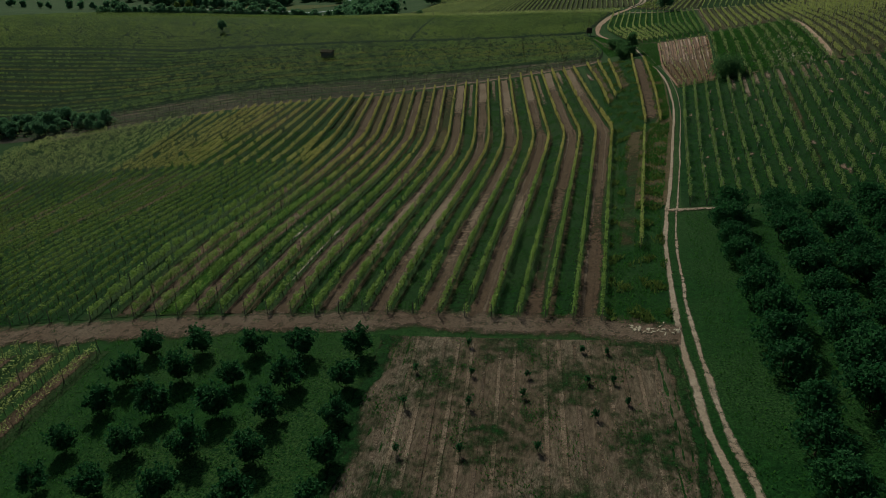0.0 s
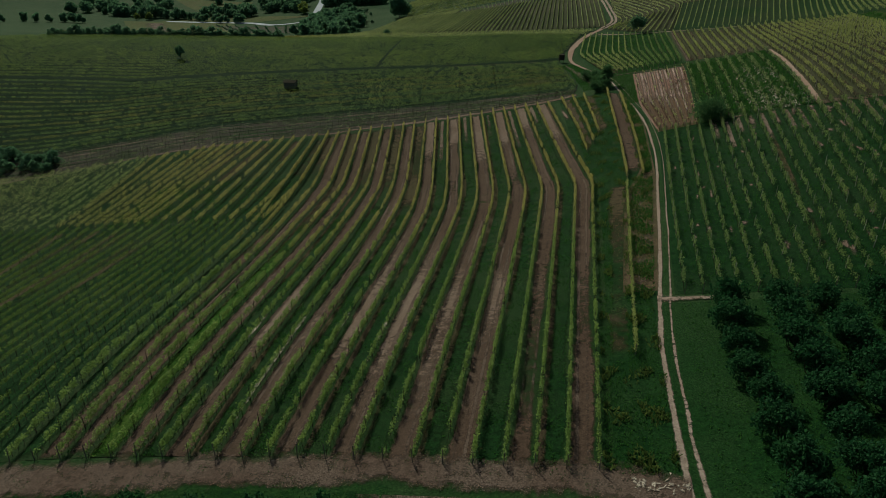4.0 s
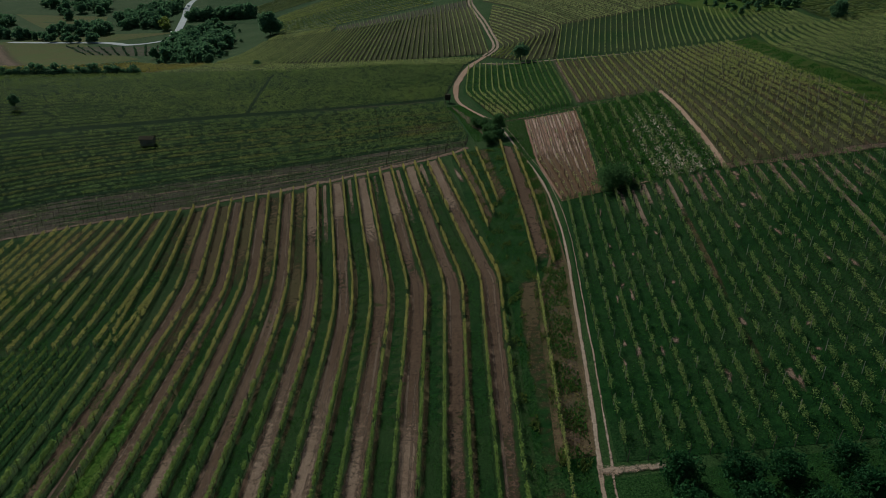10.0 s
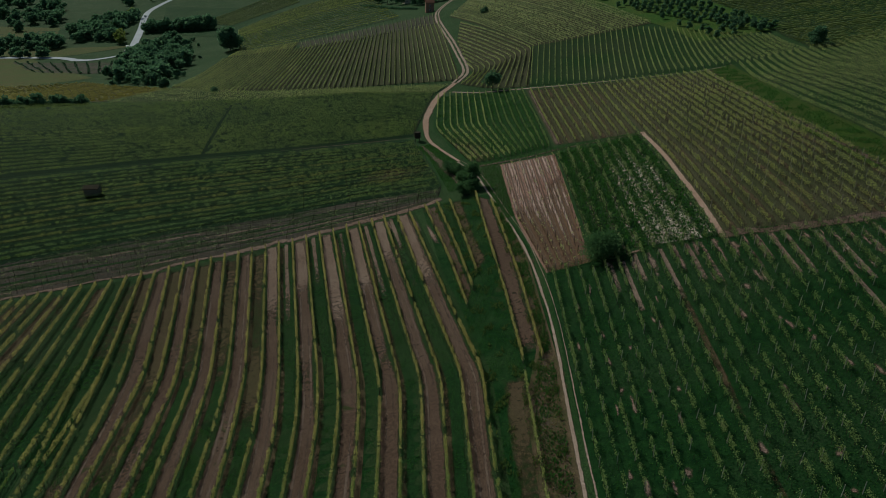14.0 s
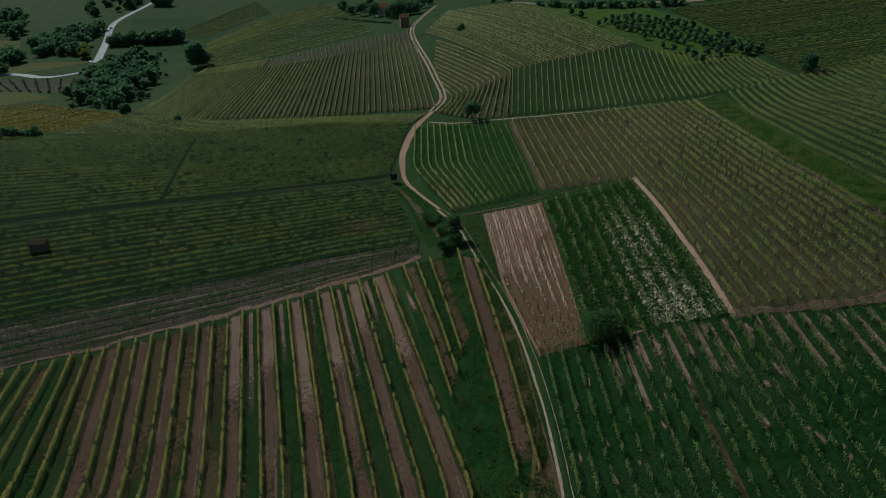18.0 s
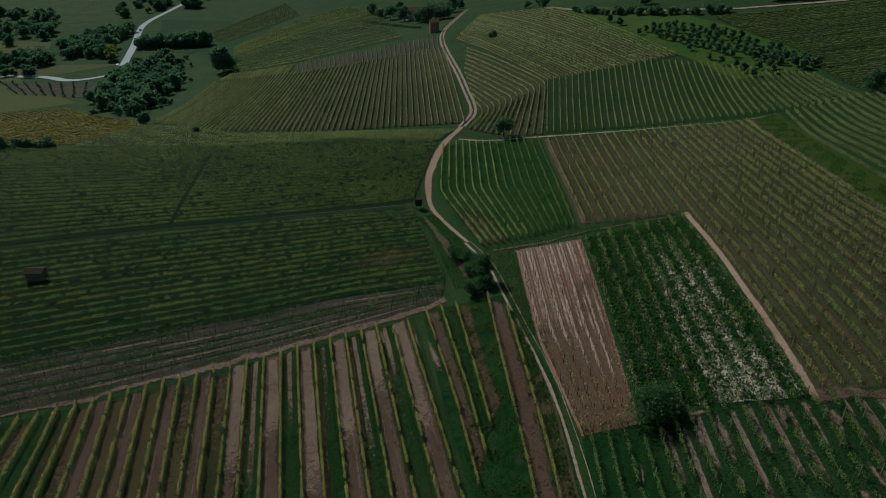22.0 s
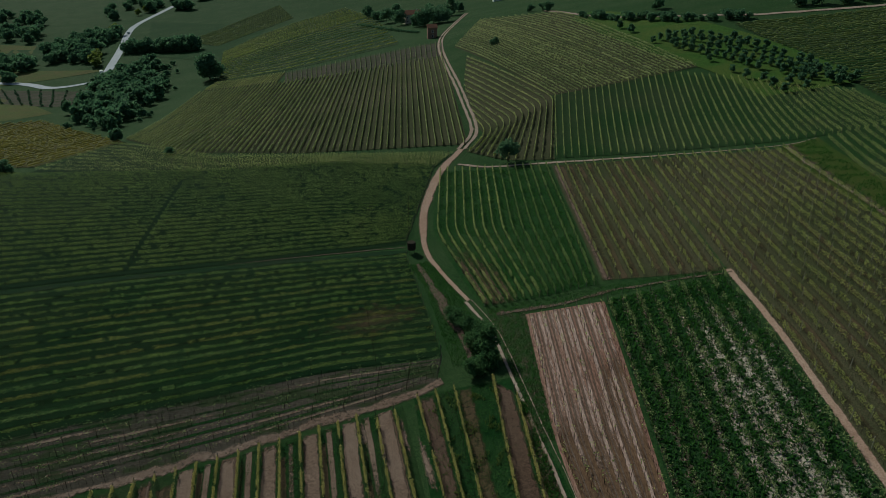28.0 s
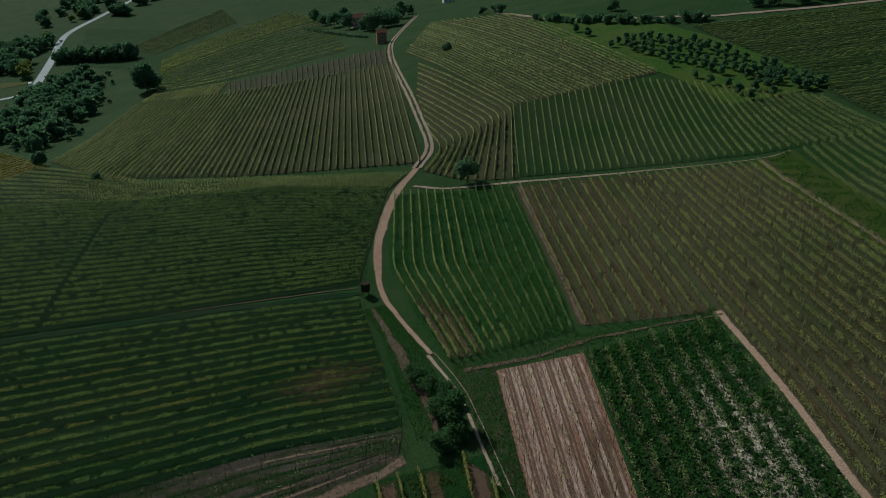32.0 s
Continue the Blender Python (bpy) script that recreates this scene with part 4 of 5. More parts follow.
for i in range(6):
    patch.strip("pale_strip", i, 0.3, PALERIB, "pale line along the young vines", lift=0.1, seed=97, amount=0.78, shift=-0.36, part_of=(0.1 + 0.06 * (5 - i), 1.0))
    patch.strip("dark_line", i, 0.14, LANESOIL, "dark furrow of the tilled plot", lift=0.095, seed=98, amount=0.95, shift=0.1)
    patch.strip("dark_line", i, 0.10, LANESOIL, "dark furrow of the tilled plot", lift=0.095, seed=99, amount=0.85, shift=-0.16)
    patch.strip("pale_strip", i, 0.26, PALERIB, "pale furrow crest of the tilled plot", lift=0.1, seed=96, amount=0.48, shift=0.3, part_of=(0.3, 1.0))
patch.overlay("red_soil", REDSOIL, "reddish tilled earth in the plot's near corner", lambda s, v, x, y: np.clip(1.3 - 1.8 * v + 0.3 * s, 0, 1), lift=0.085)
weeds.overlay("chalk_soil", CHALK, "chalky white soil breaking through weeds", lambda s, v, x, y: np.clip(0.38 - 1.3 * np.maximum(np.abs(s - 0.68) - 0.14, 0) - 0.7 * np.maximum(v - 0.6, 0) + 0.12 * (v < 0.16) * (s > 0.5) + 0.14 * np.cos(s * 2 * np.pi * 8), 0.0, 0.6) * (v < 0.9), lift=0.1)
weeds.overlay("bare_soil", PALESOIL, "brown soil showing between weeds", lambda s, v, x, y: 0.24 + 0.18 * np.cos(s * 2 * np.pi * 8) - 0.12 * s, lift=0.08)
for i in range(4, 28):
    right_low.strip("pale_strip", i, 0.34, PALESOIL, "pale bare soil at the head of the weedy rows", seed=111, part_of=(0.86 - 0.05 * (i % 3), 0.985), amount=0.62, uneven=0.4, fade=4)
right_low.strip("pale_strip", 19, 0.3, PALESOIL, "long pale bare streak between weedy rows", seed=112, part_of=(0.45, 0.95), amount=0.62, uneven=0.25)
right_low.strip("pale_strip", 8, 0.4, THINSOIL, "brownish bare streak between weedy rows", seed=113, part_of=(0.1, 0.8), amount=0.45, uneven=0.3)
for i in range(4):
    green.strip("soil_strip", i, 0.8, THINSOIL if i % 2 else TILLED, "brown soil strip between vine rows", seed=103, part_of=(0.0, 0.42 - 0.06 * i), amount=0.85, fade=12)
for f_, k_ in ((brown_a, 104), (brown_b, 120)):
    for i in range(f_.rows - 1):
        f_.strip("soil_strip", i, 0.6, THINSOIL, "brown soil strip between vine rows", seed=k_, amount=0.52, uneven=0.25)
brown_a.strip("soil_strip", 0, 0.7, LANESOIL, "pale brown strip along the green plot", lift=0.12, seed=119, amount=0.7, shift=-0.45)
for i in range(16):
    left_low.strip("grass_strip", i, 0.62, LUSHSTRIP, "dark grass strip between vine rows", seed=140, amount=0.62, uneven=0.3)
left_low.overlay("bare_soil", THINSOIL, "bare golden-brown patch at the end of the vine rows", lambda s, v, x, y: 0.62 - 0.03 * np.abs(x + 9) - 0.05 * np.abs(y - 250 - 0.1 * x), lift=0.09)
for i in range(5):
    band.strip("furrow_line", i, 0.3, LUSHSTRIP, "weedy dark line along a vine row", seed=150, amount=0.62, shift=0.42, uneven=0.25)
    band.strip("furrow_line", i, 0.25, PALESOIL, "pale ridge of bare soil between vine rows", lift=0.08, seed=155, amount=0.45, uneven=0.25)
fallow = Field([[(-15.2, 30), (12.0, 30)], [(-18.3, 58.4), (10.2, 59.2)]], 12)
ridged("ground_fallow", fallow, 0.62, 0.035, FALLOW, "fallow brown plot with shallow furrows and weeds", lift=0.02)
fallow.overlay("weedy_cover", LUSHSTRIP, "low green weeds spreading over the fallow soil", lambda s, v, x, y: 0.34 + 0.16 * np.sin(x * 0.5 + 1) * np.sin(y * 0.4) + 0.03 * (v > 0.8), lift=0.125, across=30)
furrows = Field([[(-15.2, 30), (12.0, 30)], [(-18.3, 58.4), (10.2, 59.2)]], 42)
for i in range(1, 40, 2):
    furrows.strip("furrow_line", i, 0.55, PALESOIL if i % 3 else LANESOIL, "dry furrow crest on the fallow plot", lift=0.115, seed=180, amount=0.78, uneven=0.3)

# ---- tracks and road ----
MAIN = [(13.4, 30), (13, 38.8), (12.2, 45.4), (11.8, 52.2), (11.5, 60.4), (11.8, 75.5), (12.3, 86.4), (13.5, 97.7), (15.6, 116), (17.9, 139), (19.6, 158), (20.1, 176), (19.4, 194), (17.8, 208), (15.9, 225), (14.2, 238), (10.6, 250.3), (5.5, 266), (2.6, 278.6), (2.6, 297), (4.6, 314), (9.3, 336), (17, 355), (23.2, 374), (22.9, 411), (21.8, 450), (20.0, 500), (19.8, 555), (24, 604), (36, 665), (50, 730)]


def beside(line, off):
    p = smooth(line, 4)
    t = np.gradient(p, axis=0)
    t /= np.linalg.norm(t, axis=1)[:, None]
    return p + np.stack([t[:, 1], -t[:, 0]], 1) * off


ribbon("rut_left", beside(MAIN[:17], -0.64), [0.7, 0.6, 0.52, 0.46, 0.5, 0.55], 0.10, TRACK, "pale wheel rut of the dirt track", "track", 0.14, 4, amount=0.85)
ribbon("rut_right", beside(MAIN[:17], 0.64), [0.6, 0.45, 0.24, 0.16, 0.18, 0.25], 0.10, TRACK, "pale wheel rut of the dirt track", "track", 0.3, 5, amount=0.66)
ribbon("road_track", MAIN[16:23], [0.8, 1.1, 2.3, 2.6, 2.0], 0.16, REDTRACK, "reddish dirt track bending uphill", "track", 0.07, 6)
ribbon("rut_far_left", beside(MAIN[22:], -1.0), 1.2, 0.25, TRACK, "pale wheel rut of the far dirt track", "track", 0.1, 7)
ribbon("rut_far_right", beside(MAIN[22:], 1.0), 1.2, 0.25, TRACK, "pale wheel rut of the far dirt track", "track", 0.1, 8)
ribbon("lane_front", [(-140, 58.6), (-100, 59.1), (-65, 59.0), (-49, 58.9), (-36, 60.2), (-22, 61.4), (-6, 61.7), (4, 61.4), (11, 60.6)], [4.6, 4.6, 4.8, 4.8, 4.4, 4.0], 0.13, LANESOIL, "brown earth lane along the vineyard's edge", "lane", 0.12, 9, amount=0.72)
ribbon("lane_edge", [(-165, 186), (-143, 189.5), (-121, 195.5), (-101, 200), (-82, 203.6), (-65, 207), (-47, 211.8), (-25, 217), (-3, 222.3), (4, 224.2)], [1.2, 1.2, 1.8, 2.2, 2.0], 0.10, PALESOIL, "pale earth edge between two vineyards", "lane", 0.35, 10, amount=0.72)
ribbon("lane_path", [(59.8, 242), (57.6, 214.6), (55.2, 191), (53.2, 172.5)], 1.05, 0.14, REDTRACK, "pale earth path between vineyards", "path", 0.12, 11)
ribbon("lane_foot", [(53, 173), (62, 170.8), (73, 168), (92, 163)], 2.4, 0.12, LANESOIL, "brown earth headland", "lane", 0.25, 12)
ribbon("lane_upper", [(15, 340), (24, 334.2), (42, 331), (72, 323.5), (105, 313.8), (116, 315)], [1.3, 1.2, 1.3, 0.5, 0.35], 0.15, TRACK, "pale dirt lane along the top of the vineyards", "lane", 0.2, 13)
ribbon("lane_side", [(0.8, 271), (4.2, 255), (8.2, 239), (9.0, 229)], [1.0, 1.4, 1.3, 0.8], 0.13, LANESOIL, "brown earth path down to the track's bend", "path", 0.3, 22)
ribbon("lane_headland", [(15.5, 243.2), (22, 242.6), (30, 242.2), (37, 243.2), (48, 242.4), (60, 240.6)], [1.6, 1.2, 1.0, 0.9, 0.9], 0.15, LANESOIL, "brown earth headland between plots", "lane", 0.3, 24, amount=0.6)
ribbon("lane_fork", [(12.5, 97.8), (16, 97.6), (19.8, 97.0)], [2.0, 1.4, 0.7], 0.16, TRACK, "pale dirt fork of the track", "track", 0.3, 14, amount=0.62)
ribbon("lane_dark", [(-165, 264), (-137, 268.5), (-110, 270.5), (-86, 274.5), (-58, 277.8), (-31, 279.5), (-1.8, 278.6)], 1.9, 0.12, DARKLANE, "grassy lane across the hill vineyard", "lane", 0.2, 15)
ribbon("lane_slant", [(-159, 300), (-160, 285), (-165, 264)], 0.9, 0.14, DARKLANE, "dark grassy path down the hill vineyard", "path", 0.2, 23)
ribbon("lane_edge_pale", [(-46, 280.6), (-30, 281.6), (-14, 281.8), (-2.5, 281.2)], [0.2, 0.35, 0.3], 0.16, LANESOIL, "pale stony rim of the grassy lane", "lane", 0.4, 25, amount=0.8)
ribbon("asphalt_road", [(-420, 752), (-317, 715), (-275, 683), (-250, 686), (-243, 705), (-258, 769), (-279, 852), (-300, 930), (-309, 990), (-304, 1080), (-297, 1200)], 5.0, 0.3, ASPHALT, "pale grey asphalt road winding through the valley", "road", 0.02, 16)
ribbon("lane_hill", [(95, 627), (115, 536), (160, 482), (181, 467), (232, 444), (330, 420)], 3.0, 0.25, TRACK, "pale lane across the far hill", "lane", 0.1, 17)

# ---- vine rows ----
def plant(field, label, group, leaf, seed, every=1, **how):
    for i in range(0, field.rows, every):
        vine_row(field.row(i / (field.rows - 1), 2.0), label, group, leaf, seed=seed + i, **how)


plant(front, "trellised vine row in young spring leaf with wooden posts", "vine rows of the front vineyard", VINENEAR, 124, upper=(VINEYELLOW, 128), per_metre=74, size=0.105, spread=0.11, tight=0.36, gaps=0.35, post=DARKPOST, post_gap=4.8)
plant(west_low, "trellised vine row on the long grassy slope", "vine rows of the front vineyard", VINEHILL, 460, per_metre=46, size=0.105, spread=0.07, low=0.7, top=1.4, tight=0.36, gaps=0.2, vary=0.25, post=DARKPOST, post_gap=6)
plant(west_high, "trellised vine row on the shoulder of the slope", "vine rows of the front vineyard", VINEYELLOW, 500, per_metre=48, size=0.11, spread=0.09, tight=0.42, vary=0.2, post=DARKPOST, post_gap=6)
plant(front_left, "trellised vine row on the slope to the gully", "vine rows of the front vineyard", VINEDARK, 520, per_metre=24, size=0.13, spread=0.10, tight=0.42, post_gap=8)
for i in range(3):
    vine_row(front_short.row(i / 3), "short trellised vine row in spring leaf", "vine rows of the front vineyard", VINEYELLOW, seed=160 + i, per_metre=60, size=0.10, spread=0.10, tight=0.42)
plant(verge_pair, "trellised vine row beside the dirt track", "vine rows by the track", VINEYELLOW, 170, per_metre=60, size=0.10, spread=0.10, tight=0.42)
vine_row(verge_row.row(1.0), "trellised vine row beside the dirt track", "vine rows by the track", VINE, seed=175, per_metre=56, size=0.10, spread=0.10, tight=0.42)
plant(right_low, "sparse young vine row with tall thin posts", "vine rows of the weedy vineyard", VINEGREEN, 200, per_metre=32, post=PALEPOST, size=0.11, tight=0.36, post_gap=5.2, gaps=0.7, vary=0.45, spread=0.13)
plant(patch, "nearly bare young vine row with thin posts", "vine rows of the tilled plot", VINEDARK, 240, per_metre=2.5, size=0.15, gaps=1.2, post=DARKPOST, post_gap=4.5)
plant(weeds, "sparse vine row with thin dark posts", "vine rows of the chalky plot", VINEDEEP, 260, per_metre=11, size=0.17, gaps=0.9, post=DARKPOST, post_gap=4.5)
for i in range(15):
    vine_row(green.row(i / 14, 2.0), "leafy vine row on bright grass", "vine rows of the green plot", VINEDARK if i < 8 else VINEGREEN, seed=280 + i, per_metre=38, size=0.10, spread=0.10, tight=0.42)
plant(brown_a, "vine row in young leaf on brown ground", "vine rows of the brown slope", VINE, 300, per_metre=36, post=PALEPOST, size=0.095, spread=0.06, tight=0.34)
plant(brown_b, "vine row in young leaf on brown ground", "vine rows of the brown slope", VINE, 320, per_metre=36, post=PALEPOST, size=0.095, spread=0.06, tight=0.34)
plant(band, "low vine row on bare soil", "vine rows of the soil band", VINEDEEP, 340, per_metre=4, size=0.14, gaps=0.8, post=DARKPOST, spread=0.08)
for i in range(17):
    vine_row(left_low.row(i / 16, 2.0), "vine row running across the hill", "vine rows of the hill vineyard", (VINEHILL, VINEGREEN, VINEAUTUMN)[(0, 1, 0, 2, 1, 0, 2, 0, 2, 0, 0, 2, 0, 0, 0, 0, 0)[i]], seed=360 + i, per_metre=36, size=0.10, post_gap=12, spread=0.07, tight=0.42, top=1.4, gaps=0.25, vary=0.4, post=DARKPOST, trunks=False)
for i in range(27):
    vine_row(left_high.row(i / 26, 2.0), "vine row running across the hill", "vine rows of the hill vineyard", VINEHILL if i < 12 else VINELIGHT, seed=380 + i, per_metre=42, size=0.11, tight=0.5, trunks=False, post=DARKPOST, post_gap=14, spread=0.05, top=1.5, gaps=0.15, vary=0.25, gap=(-69.8, 278, -0.062, 0.65) if i < 22 else None)
far_rows("vines_crest", left_crest, "vine rows on the hill's crest", VINEDARK, seed=410, per_metre=34, size=0.12, heart=0)
far_rows("vines_hillside", hillside, "long vine rows running down the far hillside", VINEDIM, seed=411, per_metre=18, size=0.15, heart=0.32)
far_rows("vines_hill_top", hill_top, "vine rows at the top of the far hillside", VINEDARK, per_metre=9, size=0.17, seed=420)
far_rows("vines_soil", soil_vines, "vine rows on bare soil", VINEDEEP, per_metre=5, size=0.17, seed=412)
far_rows("vines_zigzag", zigzag, "bent vine rows beside the track", VINEDARK, seed=413, per_metre=12, size=0.13, heart=0.16)
far_rows("vines_right_hill", right_hill, "vine rows on the far hill", VINEDIM, seed=414, per_metre=11, size=0.135, heart=0.12)
far_rows("vines_right_mid", right_mid, "vine rows below the orchard", VINEDARK, seed=415, per_metre=26, size=0.125, heart=0)
far_rows("vines_yellow", yellow, "yellowish vine rows in the dip", VINEGOLD, seed=416, per_metre=5, size=0.17)
far_rows("vines_contour", contour, "vine rows across the far slope", VINEDARK, per_metre=9, size=0.17, seed=417)
far_rows("vines_upper_slope", upper_slope, "vine rows high on the far slope", VINEFAR, per_metre=4, size=0.22, seed=421)
far_rows("vines_right_far", right_far, "vine rows on the slope beside the grass", VINEDARK, seed=418, per_metre=34, size=0.115, heart=0)
far_rows("vines_far_right", far_right_hill, "vine rows on the far hill", VINEFAR, per_metre=5, size=0.17, seed=419)

# ---- trees ----
rng = np.random.default_rng(5)
hazel = [tree("hazel_tree", 2.7, 1.35, HAZEL, "small dark green hazel tree with upright shoots in the orchard grass", "tree", 1200, 0.15, 4, 0.16, 20 + k, 13, "hazel trees of the orchard", shoots=26) for k in range(3)]
spots_l = [(-42.0 + 5.55 * c + r * (0.35 + 0.11 * c) + rng.normal() * 0.25, 54.2 - 5.0 * r + rng.normal() * 0.25) for r in range(6) for c in range(5)]
stand(hazel, spots_l, rng, 0.9, 1.25)
big_hazel = [tree("hazel_tree", 3.8, 2.6, HAZEL, "dense dark green hazel tree beside the track", "tree", 1900, 0.19, 4, 0.12, 30 + k, 16, "hazel trees beside the track", shoots=36) for k in range(3)]
spots_r = [(20.1 - 0.03 * (95 - y) + 5.5 * c + rng.normal() * 0.3, y + rng.normal() * 0.3) for y in np.arange(93.2, 32, -5.0) for c in range(6)]
stand(big_hazel, spots_r, rng, 0.82, 1.08)
olive = [tree("orchard_tree", 4.4, 1.75, OAK, "round dark orchard tree on the far slope", "tree", 500, 0.42, 1, 0.2, 40 + k, 10, "trees of the far orchard") for k in range(2)]
spots_o = []
for a in range(4):
    upper_edge = np.array([(125, 464), (142, 438), (151, 401), (155, 364)], float)
    lower_edge = np.array([(114, 456), (127, 424), (136, 395), (149, 363)], float)
    for k, q in enumerate(resample(upper_edge + (lower_edge - upper_edge) * a / 3, 21)):
        if (5 * k + 7 * a) % 13:
            spots_o.append(tuple(q + rng.normal(size=2) * 0.5))
spots_o += [(124, 415), (126, 397), (127, 387), (131, 381), (130, 372), (131, 365), (136, 372), (138, 364), (140, 371)]
stand(olive, spots_o, rng, 0.7, 1.0)


def single(name, x, y, h, r, leaf, label, seed, n=2500, size=0.4, clumps=18, share=0.22):
    t = tree(name, h, r, leaf, label, "tree", n, size, 1, share, seed, clumps)
    t.location = (x, y, spot(x, y))
    return t


single("field_tree", 32.0, 177.2, 4.6, 4.2, FIELDLEAF, "broad dark tree at the corner of the tilled plot", 50, 4600, 0.2, clumps=34, share=0.1)
single("field_tree", 12.0, 230.0, 6.6, 2.6, FIELDLEAF, "dark bushy tree beside the track's bend", 51, 2500, 0.28, share=0.08)
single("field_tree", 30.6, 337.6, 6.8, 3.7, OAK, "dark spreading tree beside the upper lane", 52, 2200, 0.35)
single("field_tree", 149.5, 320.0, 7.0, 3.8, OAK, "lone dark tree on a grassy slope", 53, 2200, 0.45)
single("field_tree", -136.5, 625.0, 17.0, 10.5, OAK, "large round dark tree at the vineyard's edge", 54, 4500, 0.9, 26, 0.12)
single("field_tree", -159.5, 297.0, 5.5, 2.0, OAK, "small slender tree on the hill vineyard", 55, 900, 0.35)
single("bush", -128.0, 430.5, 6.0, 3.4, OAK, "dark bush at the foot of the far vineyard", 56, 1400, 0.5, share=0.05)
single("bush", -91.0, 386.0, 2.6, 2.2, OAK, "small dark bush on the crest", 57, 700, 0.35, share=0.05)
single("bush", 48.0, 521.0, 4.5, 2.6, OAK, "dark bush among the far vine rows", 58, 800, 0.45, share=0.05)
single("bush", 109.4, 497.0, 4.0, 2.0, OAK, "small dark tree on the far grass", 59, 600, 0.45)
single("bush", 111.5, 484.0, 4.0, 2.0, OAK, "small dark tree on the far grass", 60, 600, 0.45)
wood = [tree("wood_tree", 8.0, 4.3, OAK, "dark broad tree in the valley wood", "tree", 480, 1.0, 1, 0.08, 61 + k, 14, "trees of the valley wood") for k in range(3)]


def inside(poly, n, rng, gap):
    p = np.array(poly, float)
    lo, hi = p.min(0), p.max(0)
    out = []
    for _ in range(n * 60):
        q = lo + rng.uniform(size=2) * (hi - lo)
        w = 0
        for a, b in zip(p, np.roll(p, -1, 0)):
            if (a[1] > q[1]) != (b[1] > q[1]) and q[0] < a[0] + (q[1] - a[1]) / (b[1] - a[1]) * (b[0] - a[0]):
                w ^= 1
        if w and all(np.hypot(*(q - o)) > gap for o in out):
            out.append(q)
        if len(out) == n:
            break
    return [tuple(o) for o in out]


spots_w = inside([(-205, 552), (-178, 510), (-148, 476), (-150, 515), (-160, 592), (-186, 690), (-214, 745), (-238, 700)], 120, rng, 4.2)
spots_w += inside([(-329, 795), (-358, 873), (-345, 972), (-310, 940), (-295, 850), (-285, 785)], 34, rng, 6.5)
spots_w += inside([(-394, 915), (-430, 900), (-530, 1040), (-560, 1150), (-460, 1100)], 30, rng, 11)
spots_w += [tuple(p + rng.normal(size=2) * 2) for p in resample([(-520, 818), (-426, 780), (-345, 730), (-318, 722)], 24)]
spots_w += [tuple(p + rng.normal(size=2) * 3) for p in resample([(-610, 690), (-545, 735), (-505, 735)], 10)]
spots_w += [(-190 - 4.5 * k, 788 + 2 * k + (k % 3)) for k in range(17)]
spots_w += inside([(-330, 760), (-420, 800), (-440, 840), (-330, 800)], 16, rng, 6)
spots_w += inside([(-480, 800), (-620, 860), (-640, 960), (-500, 930)], 28, rng, 11)
spots_w += inside([(-320, 1010), (-380, 1060), (-400, 1240), (-318, 1230)], 24, rng, 11)
spots_w += inside([(-285, 985), (-290, 1080), (-280, 1180), (-262, 1180), (-270, 1060)], 10, rng, 7)
stand(wood, [p for p in spots_w if p[1] < 770], rng, 0.8, 1.3)
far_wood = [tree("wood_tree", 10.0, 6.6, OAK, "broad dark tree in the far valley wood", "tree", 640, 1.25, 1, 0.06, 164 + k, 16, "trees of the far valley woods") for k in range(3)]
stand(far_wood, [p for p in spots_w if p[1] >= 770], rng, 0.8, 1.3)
lime = [tree("roadside_tree", 9.0, 4.8, LIME, "light green leafy tree beside the valley road", "tree", 900, 0.75, 1, 0.1, 66 + k, 14, "light green roadside trees") for k in range(2)]
stand(lime, [(-272, 770), (-279, 790), (-285, 806), (-268, 758), (-318, 940), (-322, 960), (-330, 1060), (-326, 1080), (-452, 770), (-470, 776)], rng, 0.8, 1.2)
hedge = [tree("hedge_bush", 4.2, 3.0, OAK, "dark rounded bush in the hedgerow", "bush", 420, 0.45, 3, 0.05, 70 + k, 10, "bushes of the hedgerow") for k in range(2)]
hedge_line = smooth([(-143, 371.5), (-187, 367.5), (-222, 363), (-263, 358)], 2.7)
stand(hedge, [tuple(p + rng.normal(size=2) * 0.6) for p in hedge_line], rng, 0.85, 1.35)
stand([tree("hedge_bush", 3.6, 2.8, OAK, "dark bush in the gully thicket", "bush", 700, 0.35, 3, 0.05, 73, 10, "bushes of the gully thicket")], inside([(-210, 206), (-172, 205), (-150, 199), (-143, 191), (-170, 192), (-205, 190)], 40, rng, 3.2), rng, 0.7, 1.3)

dry_strip = Field([[(89, 186), (96, 190)], [(90.5, 228), (99.2, 235)], [(96.5, 260), (104.5, 263)], [(100.5, 284), (108, 280)], [(105.5, 312), (115, 315)]], 4)
dry_strip.floor("ground_dry_strip", STRIPGRASS, "rough green grass strip between vineyards", lift=0.13)
dry_strip.overlay("bare_edge", LANESOIL, "worn brown edge of the grass strip", lambda s, v, x, y: 0.78 - 1.9 * s, lift=0.17, across=10)
ribbon("lane_strip", [(105.6, 312), (101, 286), (97.5, 262), (92.5, 236)], [1.2, 0.5, 0.3, 0.2], 0.18, TRACK, "worn pale path on the grass strip", "path", 0.4, 21, amount=0.7)
valley_a = Field([[(-420, 745), (-330, 712)], [(-400, 790), (-300, 760), (-262, 745)]], 6)
valley_a.floor("ground_valley", DRYGRASS, "open yellow-green meadow beside the road", lift=0.2, step=8)
valley_b = Field([[(-292, 634), (-218, 590)], [(-338, 700), (-240, 655)]], 12)
valley_b.floor("ground_valley_soil", DARKSOIL, "brown orchard soil in the valley", lift=0.2, step=6)
